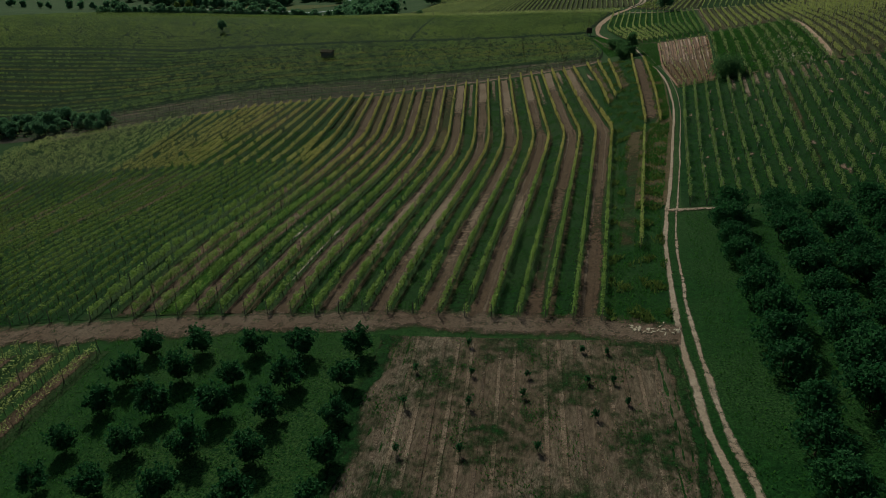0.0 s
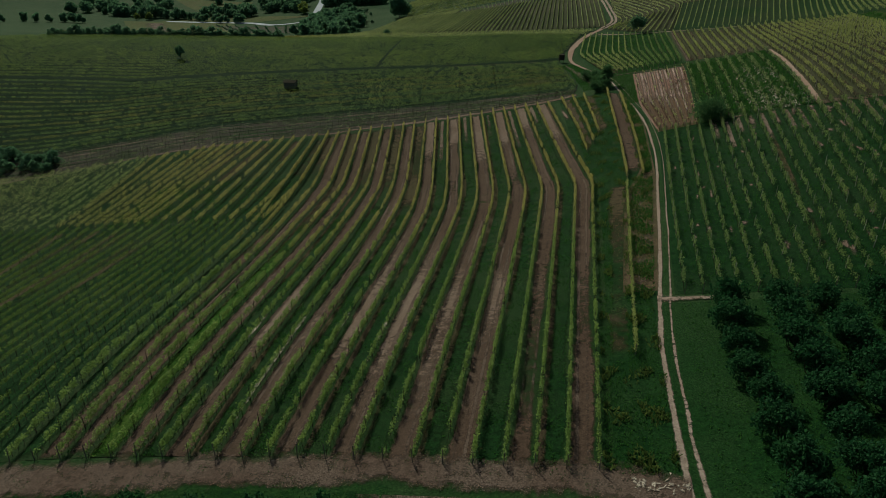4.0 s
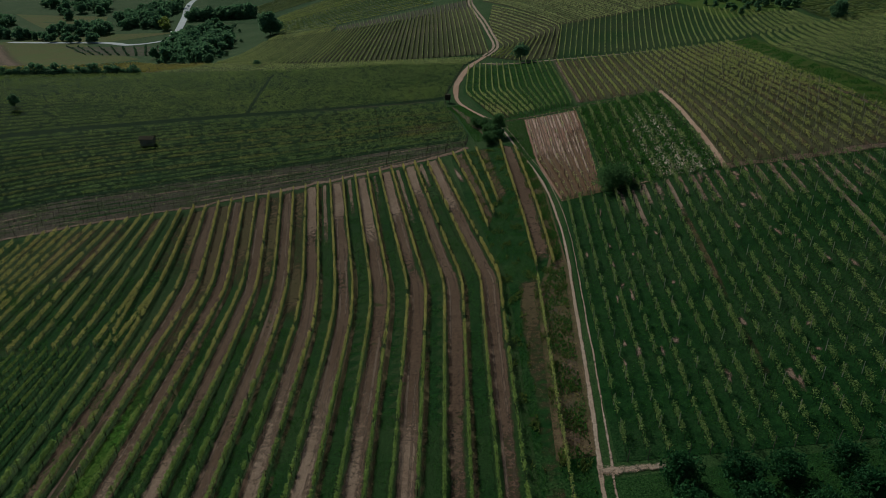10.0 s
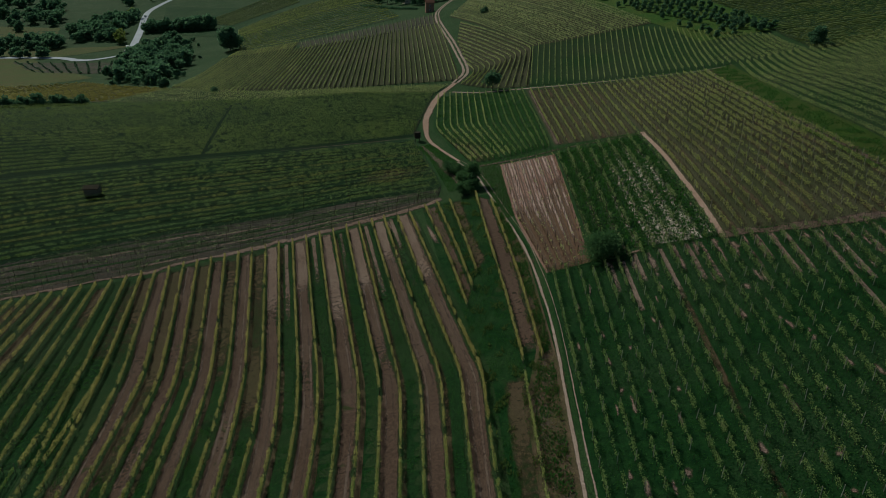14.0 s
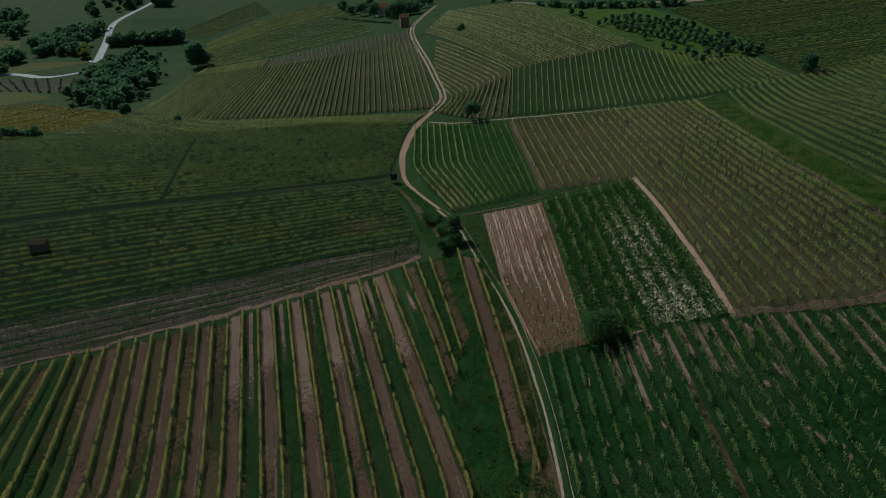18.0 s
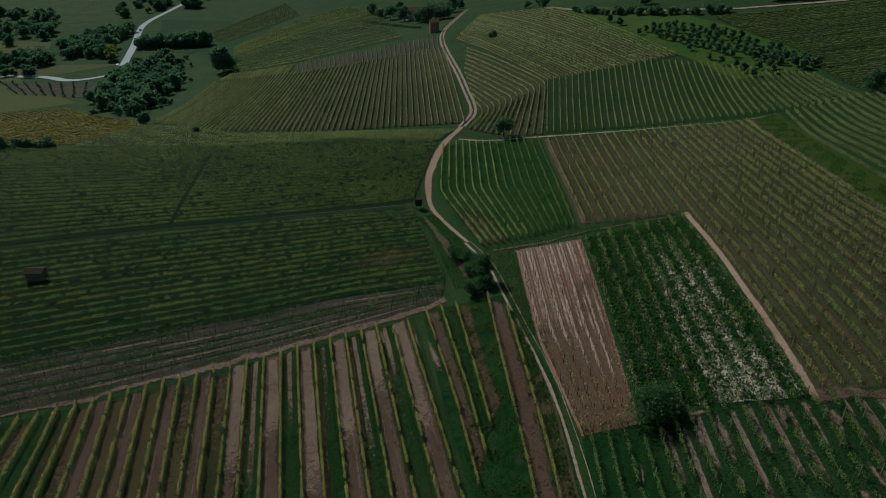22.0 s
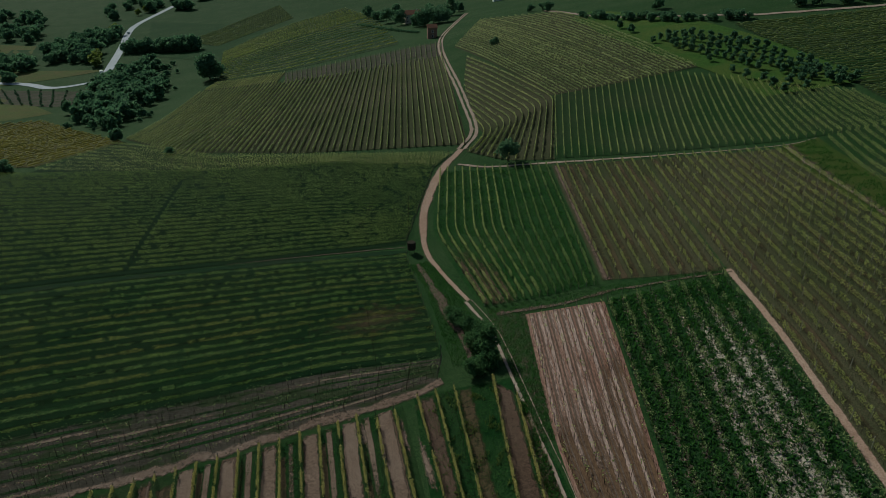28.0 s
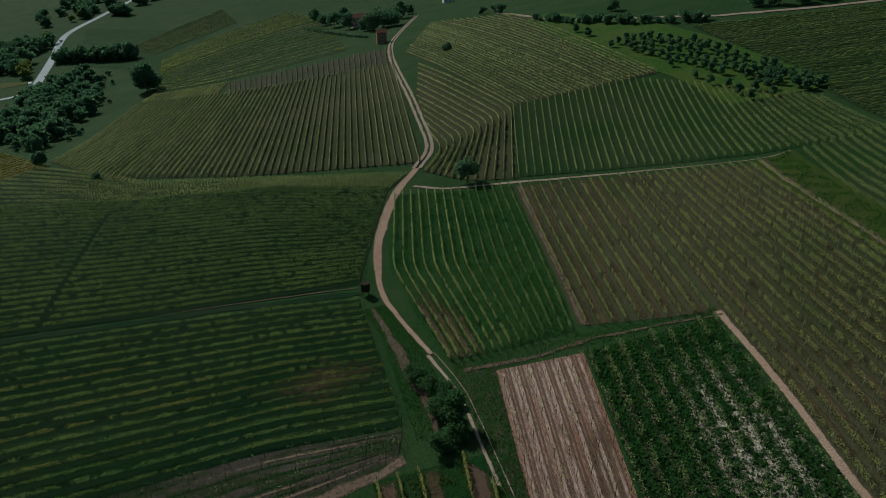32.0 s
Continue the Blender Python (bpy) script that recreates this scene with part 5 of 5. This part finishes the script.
valley_e = Field([[(-334, 540), (-464, 741)], [(-278, 556), (-364, 723)], [(-232, 585), (-325, 706)]], 6)
valley_e.floor("ground_valley_dry", DRYGRASS, "yellow-green meadow below the valley road", lift=0.15, step=8)
valley_e.overlay("ground_valley_bare", LANESOIL, "bare brown strip in the valley meadow", lambda s, v, x, y: 0.85 - 6 * np.abs(v - 0.28), lift=0.3, across=30, step=8)
valley_f = Field([[(-420, 830), (-520, 960)], [(-350, 800), (-385, 900)]], 6)
valley_f.floor("ground_valley_open", DRYGRASS, "open green meadow between valley woods", lift=0.2, step=8)
valley_c = Field([[(-380, 830), (-320, 830)], [(-420, 900), (-335, 890)]], 12)
valley_c.floor("ground_valley_green", LUSH, "deep green valley field", lift=0.2, step=8)
valley_d = Field([[(-235, 790), (-130, 690)], [(-290, 1000), (-150, 900)]], 12)
valley_d.floor("ground_valley_slope", LUSH, "open green slope above the valley road", lift=0.15, step=8)
stand([tree("hedge_bush", 1.7, 1.1, OAK, "small round shrub in the valley planting", "bush", 160, 0.3, 3, 0.05, 79, 7, "shrubs of the valley planting")], [tuple(p) for i in range(9) for p in resample(valley_b.row(i / 8), 9)], rng, 0.8, 1.2)

for k, (x, y) in enumerate([(10.6, 225), (13.2, 226.5), (11.0, 233), (13.0, 236.5), (10.4, 238.5), (8.2, 243)]):
    single("bush", x - 1.2, y, 3.2, 2.3, FIELDLEAF, "dark green bush beside the track's bend", 800 + k, 1500, 0.2, 16, 0.05)

# ---- weeds, grass and bare spots ----
r3 = np.random.default_rng(11)
alley = []
for i in range(1, 21, 2):
    g = 1 / 21
    alley.append(scatter(front, 6000, r3, (i + 0.2) * g, (i + 0.88) * g, 0.0, 1.0 if i > 9 else 0.58, clump=-0.2))
for i in range(2, 21, 2):
    for lo, hi in ((0.0, 0.2), (0.8, 1.0)):
        alley.append(scatter(front, 1500, r3, (i + lo) / 21, (i + hi) / 21, 0.0, 1.0, clump=0.3))
grass_stuff("grass_tufts", np.vstack(alley), 0.24, BLADE, "lush green grass tufts between the vine rows", 12, broad=1.3)
grass_stuff("weeds_front", np.vstack([scatter(west_low, 16000, r3, 0.0, 0.6, clump=0.2), scatter(west_high, 12000, r3, 0.0, 0.7, 0.0, 0.5, clump=-0.3)]), 0.32, BLADE, "rank green weeds between vine rows", 13, broad=1.3)
grass_stuff("weeds_right", scatter(right_low, 60000, r3, clump=-0.7), 0.24, BLADE, "dense green weeds of a neglected vineyard", 14, broad=1.3)
grass_stuff("weeds_chalk", scatter(weeds, 16000, r3, clump=0.0), 0.5, BLADE, "dark green weed clumps on chalky soil", 15, broad=1.5)
grass_stuff("weeds_fallow", scatter(fallow, 30000, r3, clump=0.75), 0.2, BLADE, "green weeds on the fallow plot", 16, broad=1.3)
grass_stuff("dry_fallow", scatter(fallow, 26000, r3, clump=-0.2), 0.12, DRYBLADE, "dry stubble on the fallow plot", 17)
verge = Field([[(4.0, 62.5), (10.4, 62.5)], [(5.2, 100), (12, 100)], [(6.4, 146), (17.2, 146)], [(3.5, 190), (18.5, 190)], [(0.5, 222), (14, 222)]], 5)
verge.floor("ground_verge", VERGEGRASS, "lush grass verge beside the dirt track", lift=0.03)
at_verge = scatter(verge, 34000, r3, clump=-0.9)
on_soil = ((at_verge[:, 1] > 82) & (at_verge[:, 1] < 147) & (np.abs(at_verge[:, 0] - 6.8 - (at_verge[:, 1] - 83) * 0.061) < 0.8)) | ((at_verge[:, 1] > 150) & (np.abs(at_verge[:, 0] - 14.2) < 1.1))
at_verge = at_verge[~on_soil]
CLUMP = leafage("light grass clumps", (0.050, 0.085, 0.020), (0.125, 0.150, 0.042), glow=0.5)
grass_stuff("verge_clumps", at_verge[np.sin(at_verge[:, 0] * 1.7 + np.sin(at_verge[:, 1] * 0.6) * 2) + np.sin(at_verge[:, 1] * 0.9) > 0.7], 0.5, CLUMP, "light green grass clumps on the verge", 38)
grass_stuff("grass_verge", at_verge, 0.26, BLADE, "green grass beside the dirt track", 18)
rough_edge = Field([[(9.2, 100), (12.4, 100)], [(12.8, 144), (16.8, 144)], [(16.4, 152), (17.8, 152)], [(16.8, 190), (18.8, 190)], [(15.8, 215), (16.6, 215)]], 3)
rough_edge.floor("ground_rough_edge", surface("rough brown bank", [(0.075, 0.055, 0.032), (0.125, 0.085, 0.055), (0.05, 0.058, 0.022)], 0.6, 0.12, bump=1.0, bump_scale=2.0), "rough brown bank beside the track", lift=0.06)
rough_edge.overlay("bare_bank", LANESOIL, "bare pinkish-brown earth on the bank", lambda s, v, x, y: 0.34 + 0.22 * np.sin(y * 0.31) * np.sin(x * 1.3) + 0.14 * (y > 150), lift=0.1, across=8)
wedge = Field([[(16.6, 205), (19.6, 205)], [(15.4, 232), (20.6, 232)], [(13.5, 246), (21, 242.5)]], 3)
grass_stuff("grass_wedge", scatter(wedge, 5000, r3), 0.28, BLADE, "green weeds between the track and the tilled plot", 36, broad=1.3)
wedge.overlay("bare_wedge", LANESOIL, "brown earth showing between weeds", lambda s, v, x, y: 0.3 + 0 * x, lift=0.06, across=8)
grass_stuff("rough_tufts", scatter(rough_edge, 9000, r3, clump=-0.6), 0.42, BLADE, "coarse grass clumps on the bank", 19, broad=1.3)
grass_stuff("rough_dry_tufts", scatter(rough_edge, 2500, r3), 0.35, DRYBLADE, "dry grass clumps on the bank", 20)
orchard_left = Field([[(-48, 30), (-15.5, 30)], [(-49, 58.0), (-18.8, 59.6)]], 5)
orchard_left.floor("ground_orchard", ORCHARD, "deep green orchard grass", lift=0.04)
grass_stuff("grass_orchard", scatter(orchard_left, 16000, r3, v1=0.97), 0.2, BLADE, "long green orchard grass", 21)
orchard_right = Field([[(14, 30), (56, 30)], [(13.2, 60), (56, 60)], [(15, 96), (56, 96)]], 5)
# darker grass than in the left orchard, with the trees' shade in its colour
orchard_right.floor("ground_orchard_right", LUSH, "green grass under hazel trees, darkened for their shade", lift=0.04)
grass_stuff("grass_orchard_right", scatter(orchard_right, 22000, r3), 0.28, BLADE, "long green grass under hazel trees", 22)
grass_stuff("grass_centre", np.vstack([beside(MAIN[:17], k) + r3.normal(size=(len(beside(MAIN[:17], k)), 2)) * 0.15 for k in np.linspace(-0.2, 0.2, 14)]), 0.16, BLADE, "grass strip between the ruts of the track", 23)
grass_stuff("grass_strip_far", scatter(dry_strip, 12000, r3, clump=-0.2), 0.5, BLADE, "rough grass between the vineyards", 37)
grass_stuff("grass_green", scatter(green, 26000, r3, clump=-0.8), 0.34, BLADE, "bright green grass of the vineyard", 24, broad=1.3)

ribbon("grass_margin", [(-15.3, 29), (-16.4, 40), (-17.4, 50), (-18.4, 58.6)], 1.5, 0.13, LUSHSTRIP, "ragged grass margin of the orchard", "grass", 0.4, 26, amount=0.75)
ribbon("grass_margin", [(11.2, 29), (10.5, 40), (9.9, 50), (9.4, 58.8)], 1.1, 0.13, LUSHSTRIP, "ragged grass margin of the dirt track", "grass", 0.4, 27, amount=0.75)
headland = Field([[(14, 243.6), (14.5, 246)], [(36, 241.5), (36.5, 245.8)], [(58, 240.8), (60, 243)]], 3)
grass_stuff("weeds_headland", scatter(headland, 2600, r3), 0.3, BLADE, "tall dark weeds along the headland", 27)
foot_bank = Field([[(21, 176.4), (21, 178.6)], [(45, 174.6), (45, 177)], [(90, 160.5), (90, 163.5)]], 3)
grass_stuff("weeds_bank", scatter(foot_bank, 4000, r3), 0.28, BLADE, "tall weeds along the foot of the plots", 28)
lane_rim = Field([[(-100, 56.2), (-100, 61)], [(-49, 56.2), (-49, 60.2)], [(-20, 59), (-20, 63.2)], [(8, 59.4), (8, 63)]], 3)
grass_stuff("weeds_lane", scatter(lane_rim, 5000, r3, clump=0.9), 0.22, BLADE, "weeds along the earth lane", 29)
bend = Field([[(6, 228), (14, 228)], [(1.5, 262), (8, 258)], [(-2, 271), (3, 272)]], 3)
grass_stuff("grass_bend", scatter(bend, 7000, r3), 0.3, BLADE, "green grass at the track's bend", 30, broad=1.3)
bare = []
for k in range(120):
    s, v = r3.uniform(0.03, 0.97), r3.uniform(0, 1) ** 0.9
    row_line = right_low.row((math.floor(s * 29) + 0.5) / 29, 2.0)
    j = min(len(row_line) - 2, int(v * (len(row_line) - 1)))
    d = row_line[j + 1] - row_line[j]
    bare.append((row_line[j, 0] + r3.normal() * 0.5, row_line[j, 1] + r3.normal() * 2, r3.uniform(0.5, 1.7) * (1.9 if v > 0.85 else 1), r3.uniform(0.16, 0.42), math.atan2(d[1], d[0])))
blobs("bare_spots", bare, PALESOIL, "bare pale soil spots among weeds", 0.12, 31)
blobs("gravel_heap", [(6.4 + 4.6 * r3.uniform() ** 1.3, 61.3 + r3.normal() * 0.5, r3.uniform(0.08, 0.42), r3.uniform(0.06, 0.2), r3.uniform(0, 3)) for k in range(46)], CHALK, "pale rubble at the corner of the lane", 0.2, 33)
blobs("pale_ground", [(33.5, 176.6, 2.2, 0.7, 0.2), (38, 175.5, 1.8, 0.5, 0.0), (36.6, 170.5, 2.6, 0.7, 1.45), (39.6, 170.2, 3.0, 0.7, 1.45), (47.6, 170.4, 2.6, 0.6, 1.45), (53.6, 168.6, 2.4, 0.8, 1.45), (57.2, 165.5, 4.0, 0.7, 1.45)], PALESOIL, "pale bare ground at the plot's corner", 0.14, 34)
blobs("sunlit_soil", [(-2.8, 212, 5, 0.6, 1.75), (-6.0, 210, 6, 0.5, 1.75), (0.6, 205, 5, 0.5, 1.75), (-9.3, 214, 4, 0.6, 1.75)], PALESOIL, "pale dry soil at the end of the vine rows", 0.15, 35)

# ---- young trees on the fallow plot ----
def sapling(x, y, h, seed, staked):
    rng_ = np.random.default_rng(seed)
    root = tagged(new("sapling"), "young leafy sapling on fallow ground", "sapling", "saplings of the fallow plot")
    root.location = (x, y, spot(x, y))
    v, f = frustums([(0, 0, -0.1), (0, 0, h * 0.4), (0, 0, h * 0.5)], [(0.02, 0, h * 0.6), (0.16, 0.05, h * 0.8), (-0.14, -0.06, h * 0.85)], np.array([0.035, 0.02, 0.02]), np.array([0.02, 0.008, 0.008]), 5)
    raw("stem", v, f, BARK, root)
    c = rng_.normal(size=(90, 3)) * [0.20, 0.20, 0.26] * h * 0.6 + [0, 0, h * 0.66]
    v, f = leaves(c, 0.11, rng_)
    raw("crown", v, f, HAZEL, root)
    if staked:
        st = new("stake", POST)
        st.parent = root
        st.location = (0.25, 0.1, 0)
        st.scale = (0.6, 0.6, 0.8)
    return root


for k, (x, y, h) in enumerate([(-13.3, 52, 1.0), (-9.1, 56.9, 1.0), (-7.5, 47, 1.3), (-3.1, 48.8, 1.0), (-3, 51.9, 0.9), (1.7, 56.6, 0.8), (4.5, 51.5, 0.9), (-7.2, 40.9, 1.2), (-12.1, 40.5, 1.1), (-1.3, 41.8, 1.1), (2.3, 51.4, 0.9), (-13.0, 46.6, 1.2), (4.0, 56.4, 0.7), (3.0, 46.3, 1.0), (-8.0, 51.8, 0.9), (5.6, 48.4, 0.8)]):
    sapling(x, y, h, 600 + k, k % 4 == 1)

plant(low_left, "trellised vine row in spring leaf near the orchard", "vine rows of the small vineyard", VINEDARK, 430, per_metre=44, size=0.098, spread=0.1, tight=0.42)


# ---- buildings and small things ----
def gable(bm, w, d, z0, z1):
    """A pitched roof over a w by d footprint, ridge along x, with thickness."""
    e = 0.18
    v = [bm.verts.new(p) for p in ((-w / 2, -d / 2, z0), (w / 2, -d / 2, z0), (w / 2, 0, z1), (-w / 2, 0, z1), (w / 2, d / 2, z0), (-w / 2, d / 2, z0), (-w / 2, -d / 2, z0 + e), (w / 2, -d / 2, z0 + e), (w / 2, 0, z1 + e), (-w / 2, 0, z1 + e), (w / 2, d / 2, z0 + e), (-w / 2, d / 2, z0 + e))]
    for q in ((0, 3, 2, 1), (3, 5, 4, 2), (6, 7, 8, 9), (9, 8, 10, 11), (0, 1, 7, 6), (5, 11, 10, 4), (1, 2, 8, 7), (2, 4, 10, 8), (0, 6, 9, 3), (3, 9, 11, 5)):
        bm.faces.new([v[i] for i in q])


def house(name, x, y, w, d, h, roof_h, wall_mat, roof_mat, label, turn, windows, storeys=2, chimney=True):
    root = tagged(new(name), label, "house")
    root.location = (x, y, spot(x, y))
    root.rotation_euler = (0, 0, turn)
    bm = bmesh.new()
    box(bm, -w / 2, w / 2, -d / 2, d / 2, -1.5, h)
    for sx in (-1, 1):
        tri = [bm.verts.new((sx * w / 2, -d / 2, h)), bm.verts.new((sx * w / 2, d / 2, h)), bm.verts.new((sx * w / 2, 0, h + roof_h))]
        bm.faces.new(tri)
    part("wall", bm, wall_mat, root)
    bm = bmesh.new()
    gable(bm, w + 0.8, d + 0.9, h - 0.15, h + roof_h + 0.08)
    roof = part("roof", bm, roof_mat, root)
    if chimney:
        bm = bmesh.new()
        box(bm, w * 0.2, w * 0.2 + 0.7, -0.35, 0.35, h + roof_h * 0.4, h + roof_h + 0.9, 0.04)
        part("chimney", bm, wall_mat, roof)
    for s in range(storeys):
        for k in range(windows):
            px = -w / 2 + (k + 0.5) * w / windows
            pz = 1.0 + s * 2.9
            bm = bmesh.new()
            for q in ((-0.62, -0.5, -0.08, 1.5), (0.5, 0.62, -0.08, 1.5), (-0.5, 0.5, 1.38, 1.5), (-0.7, 0.7, -0.16, -0.04)):
                box(bm, px + q[0], px + q[1], -d / 2 - 0.1, -d / 2 + 0.04, pz + q[2], pz + q[3])
            win = part("window", bm, WHITEWALL, root)
            bm = bmesh.new()
            box(bm, px - 0.5, px + 0.5, -d / 2 - 0.03, -d / 2 + 0.02, pz - 0.03, pz + 1.38)
            part("pane", bm, GLASS, win)
    return root


GLASS = surface("dark window glass", [(0.02, 0.022, 0.025), (0.03, 0.033, 0.036), (0.025, 0.028, 0.03)], 0.5, 0.1, rough=0.1, bump=0.0)
house("brick_tower", 17.0, 608.0, 6.0, 5.6, 7.0, 1.6, BRICK, ROOFTILE, "small square brownish brick tower house with tiled roof beside the track", 0.1, 1, 2, False)
house("farmhouse", 6.0, 742.0, 15.0, 10.0, 7.0, 2.6, PLASTER, ROOFTILE, "cream farmhouse with red tiled roof among dark trees", 0.25, 4)
house("outbuilding", 30.0, 712.0, 8.0, 5.0, 3.0, 1.4, WHITEWALL, ROOFTILE, "low pale outbuilding beside the farmhouse trees", 0.2, 2, 1, False)
house("white_house", 84.0, 800.0, 8.0, 6.0, 5.0, 1.8, WHITEWALL, TIN, "small white house with grey roof on the hilltop", 0.1, 2, 1, False)

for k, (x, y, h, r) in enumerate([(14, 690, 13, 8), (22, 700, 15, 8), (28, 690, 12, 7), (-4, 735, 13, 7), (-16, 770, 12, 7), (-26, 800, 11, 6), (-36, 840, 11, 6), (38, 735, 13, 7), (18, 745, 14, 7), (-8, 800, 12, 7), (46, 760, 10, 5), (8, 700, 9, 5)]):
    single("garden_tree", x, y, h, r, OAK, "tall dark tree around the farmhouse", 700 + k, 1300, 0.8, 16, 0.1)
stand([tree("hedge_bush", 3.0, 2.4, OAK, "dark clipped bush along the farm garden", "bush", 400, 0.45, 3, 0.05, 76, 8, "bushes of the farm garden")], [(8 - 2.2 * k, 655 + 6 * k) for k in range(24)], r3, 0.7, 1.1)
stand([tree("hedge_bush", 4.0, 3.2, OAK, "dark shrub on the bank below the hill lane", "bush", 500, 0.5, 3, 0.05, 77, 9, "shrubs of the bank")], [tuple(p + r3.normal(size=2) * 1.2 + [-1.5, -5]) for p in resample([(104, 560), (115, 528), (140, 494), (166, 474)], 34)], r3, 0.6, 1.2)
stand([tree("hedge_bush", 5.0, 3.6, OAK, "dark bush beyond the hill lane", "bush", 500, 0.6, 3, 0.05, 78, 9, "bushes beyond the hill lane")], [(88, 640), (94, 632), (97, 622), (140, 530), (190, 478), (198, 470), (206, 466), (214, 462), (224, 458), (236, 452)], r3, 0.8, 1.3)

# the vineyard hut: a weathered box of boards under a tin roof
shed = tagged(new("vineyard_shed"), "small weathered brown tool shed standing among vine rows", "shed")
shed.location = (-95.5, 254.0, spot(-95.5, 254))
bm = bmesh.new()
box(bm, -2.0, 2.0, -1.4, 1.4, -0.4, 2.1, 0.03)
part("wall", bm, POSTWOOD, shed)
bm = bmesh.new()
gable(bm, 4.6, 3.5, 2.05, 2.75)
part("roof", bm, BARK, shed)
bm = bmesh.new()
box(bm, -0.45, 0.45, -1.47, -1.4, -0.05, 1.85, 0.01)
part("door", bm, POSTWOOD, shed)

# the dark tank on legs at the end of the grassy lane
tank = tagged(new("water_tank"), "dark water tank on a low stand beside the track", "tank")
tank.location = (-0.8, 277.6, spot(-0.8, 277.6))
bm = bmesh.new()
bmesh.ops.create_cone(bm, cap_ends=True, segments=16, radius1=1.0, radius2=1.0, depth=1.9, matrix=Matrix.Translation((0, 0, 2.0)))
bmesh.ops.bevel(bm, geom=[e for e in bm.edges if abs(e.verts[0].co.z - e.verts[1].co.z) < 0.01], offset=0.08, segments=2, affect="EDGES")
part("drum", bm, DARKWOOD, tank)
for sx in (-1, 1):
    for sy in (-1, 1):
        bm = bmesh.new()
        box(bm, sx * 0.62 - 0.06, sx * 0.62 + 0.06, sy * 0.62 - 0.06, sy * 0.62 + 0.06, -0.2, 1.06, 0.01)
        part("leg", bm, DARKWOOD, tank)


def vehicle(name, x, y, turn, length, width, height, paint, label, category, cab=0.35):
    root = tagged(new(name), label, category)
    root.location = (x, y, spot(x, y) + 0.32)
    root.rotation_euler = (0, 0, turn)
    bm = bmesh.new()
    box(bm, -length / 2, length / 2 - length * cab, -width / 2, width / 2, 0.45, height, 0.08)
    part("body", bm, paint, root)
    bm = bmesh.new()
    box(bm, length / 2 - length * cab + 0.05, length / 2, -width / 2 + 0.05, width / 2 - 0.05, 0.4, height * 0.8, 0.15)
    part("cab", bm, WHITEWALL, root)
    bm = bmesh.new()
    box(bm, length / 2 - 0.06, length / 2 + 0.02, -width / 2 + 0.2, width / 2 - 0.2, height * 0.45, height * 0.72, 0.01)
    part("windscreen", bm, GLASS, root)
    for sx in (-0.32, 0.34):
        for sy in (-1, 1):
            bm = bmesh.new()
            bmesh.ops.create_cone(bm, cap_ends=True, segments=14, radius1=0.42, radius2=0.42, depth=0.26, matrix=Matrix.Translation((sx * length, sy * (width / 2 - 0.1), 0.42)) @ Matrix.Rotation(math.pi / 2, 4, "X"))
            part("wheel", bm, RUBBER, root)
    return root


RUBBER = surface("black rubber", [(0.015, 0.015, 0.016), (0.025, 0.025, 0.026), (0.02, 0.02, 0.02)], 3, 0.5, rough=0.8, bump=0.1)
vehicle("delivery_truck", -249.5, 722.0, 1.9, 8.0, 2.4, 3.2, WHITEWALL, "white box truck on the valley road", "truck")
vehicle("van", -244.5, 702.0, 1.75, 5.4, 2.0, 2.3, TIN, "grey van on the valley road", "van")
vehicle("van", -300.5, 935.0, 1.7, 5.0, 2.0, 2.1, WHITEWALL, "white van on the far valley road", "van")

# dark fence posts up the edge of the hill vineyard
for k in range(9):
    x, y = -1.6 + 0.05 * k, 282.5 + 4.0 * k
    fence_post = new("fence_post", DARKPOST)
    fence_post.location = (x, y, spot(x, y))
    fence_post.scale = (1.4, 1.4, 1.15)
    fence_post.rotation_euler = (0.02 * (k % 3 - 1), 0.03 * (k % 2), k)
    tagged(fence_post, "dark weathered fence post at the vineyard's edge", "post", "fence posts of the hill vineyard")

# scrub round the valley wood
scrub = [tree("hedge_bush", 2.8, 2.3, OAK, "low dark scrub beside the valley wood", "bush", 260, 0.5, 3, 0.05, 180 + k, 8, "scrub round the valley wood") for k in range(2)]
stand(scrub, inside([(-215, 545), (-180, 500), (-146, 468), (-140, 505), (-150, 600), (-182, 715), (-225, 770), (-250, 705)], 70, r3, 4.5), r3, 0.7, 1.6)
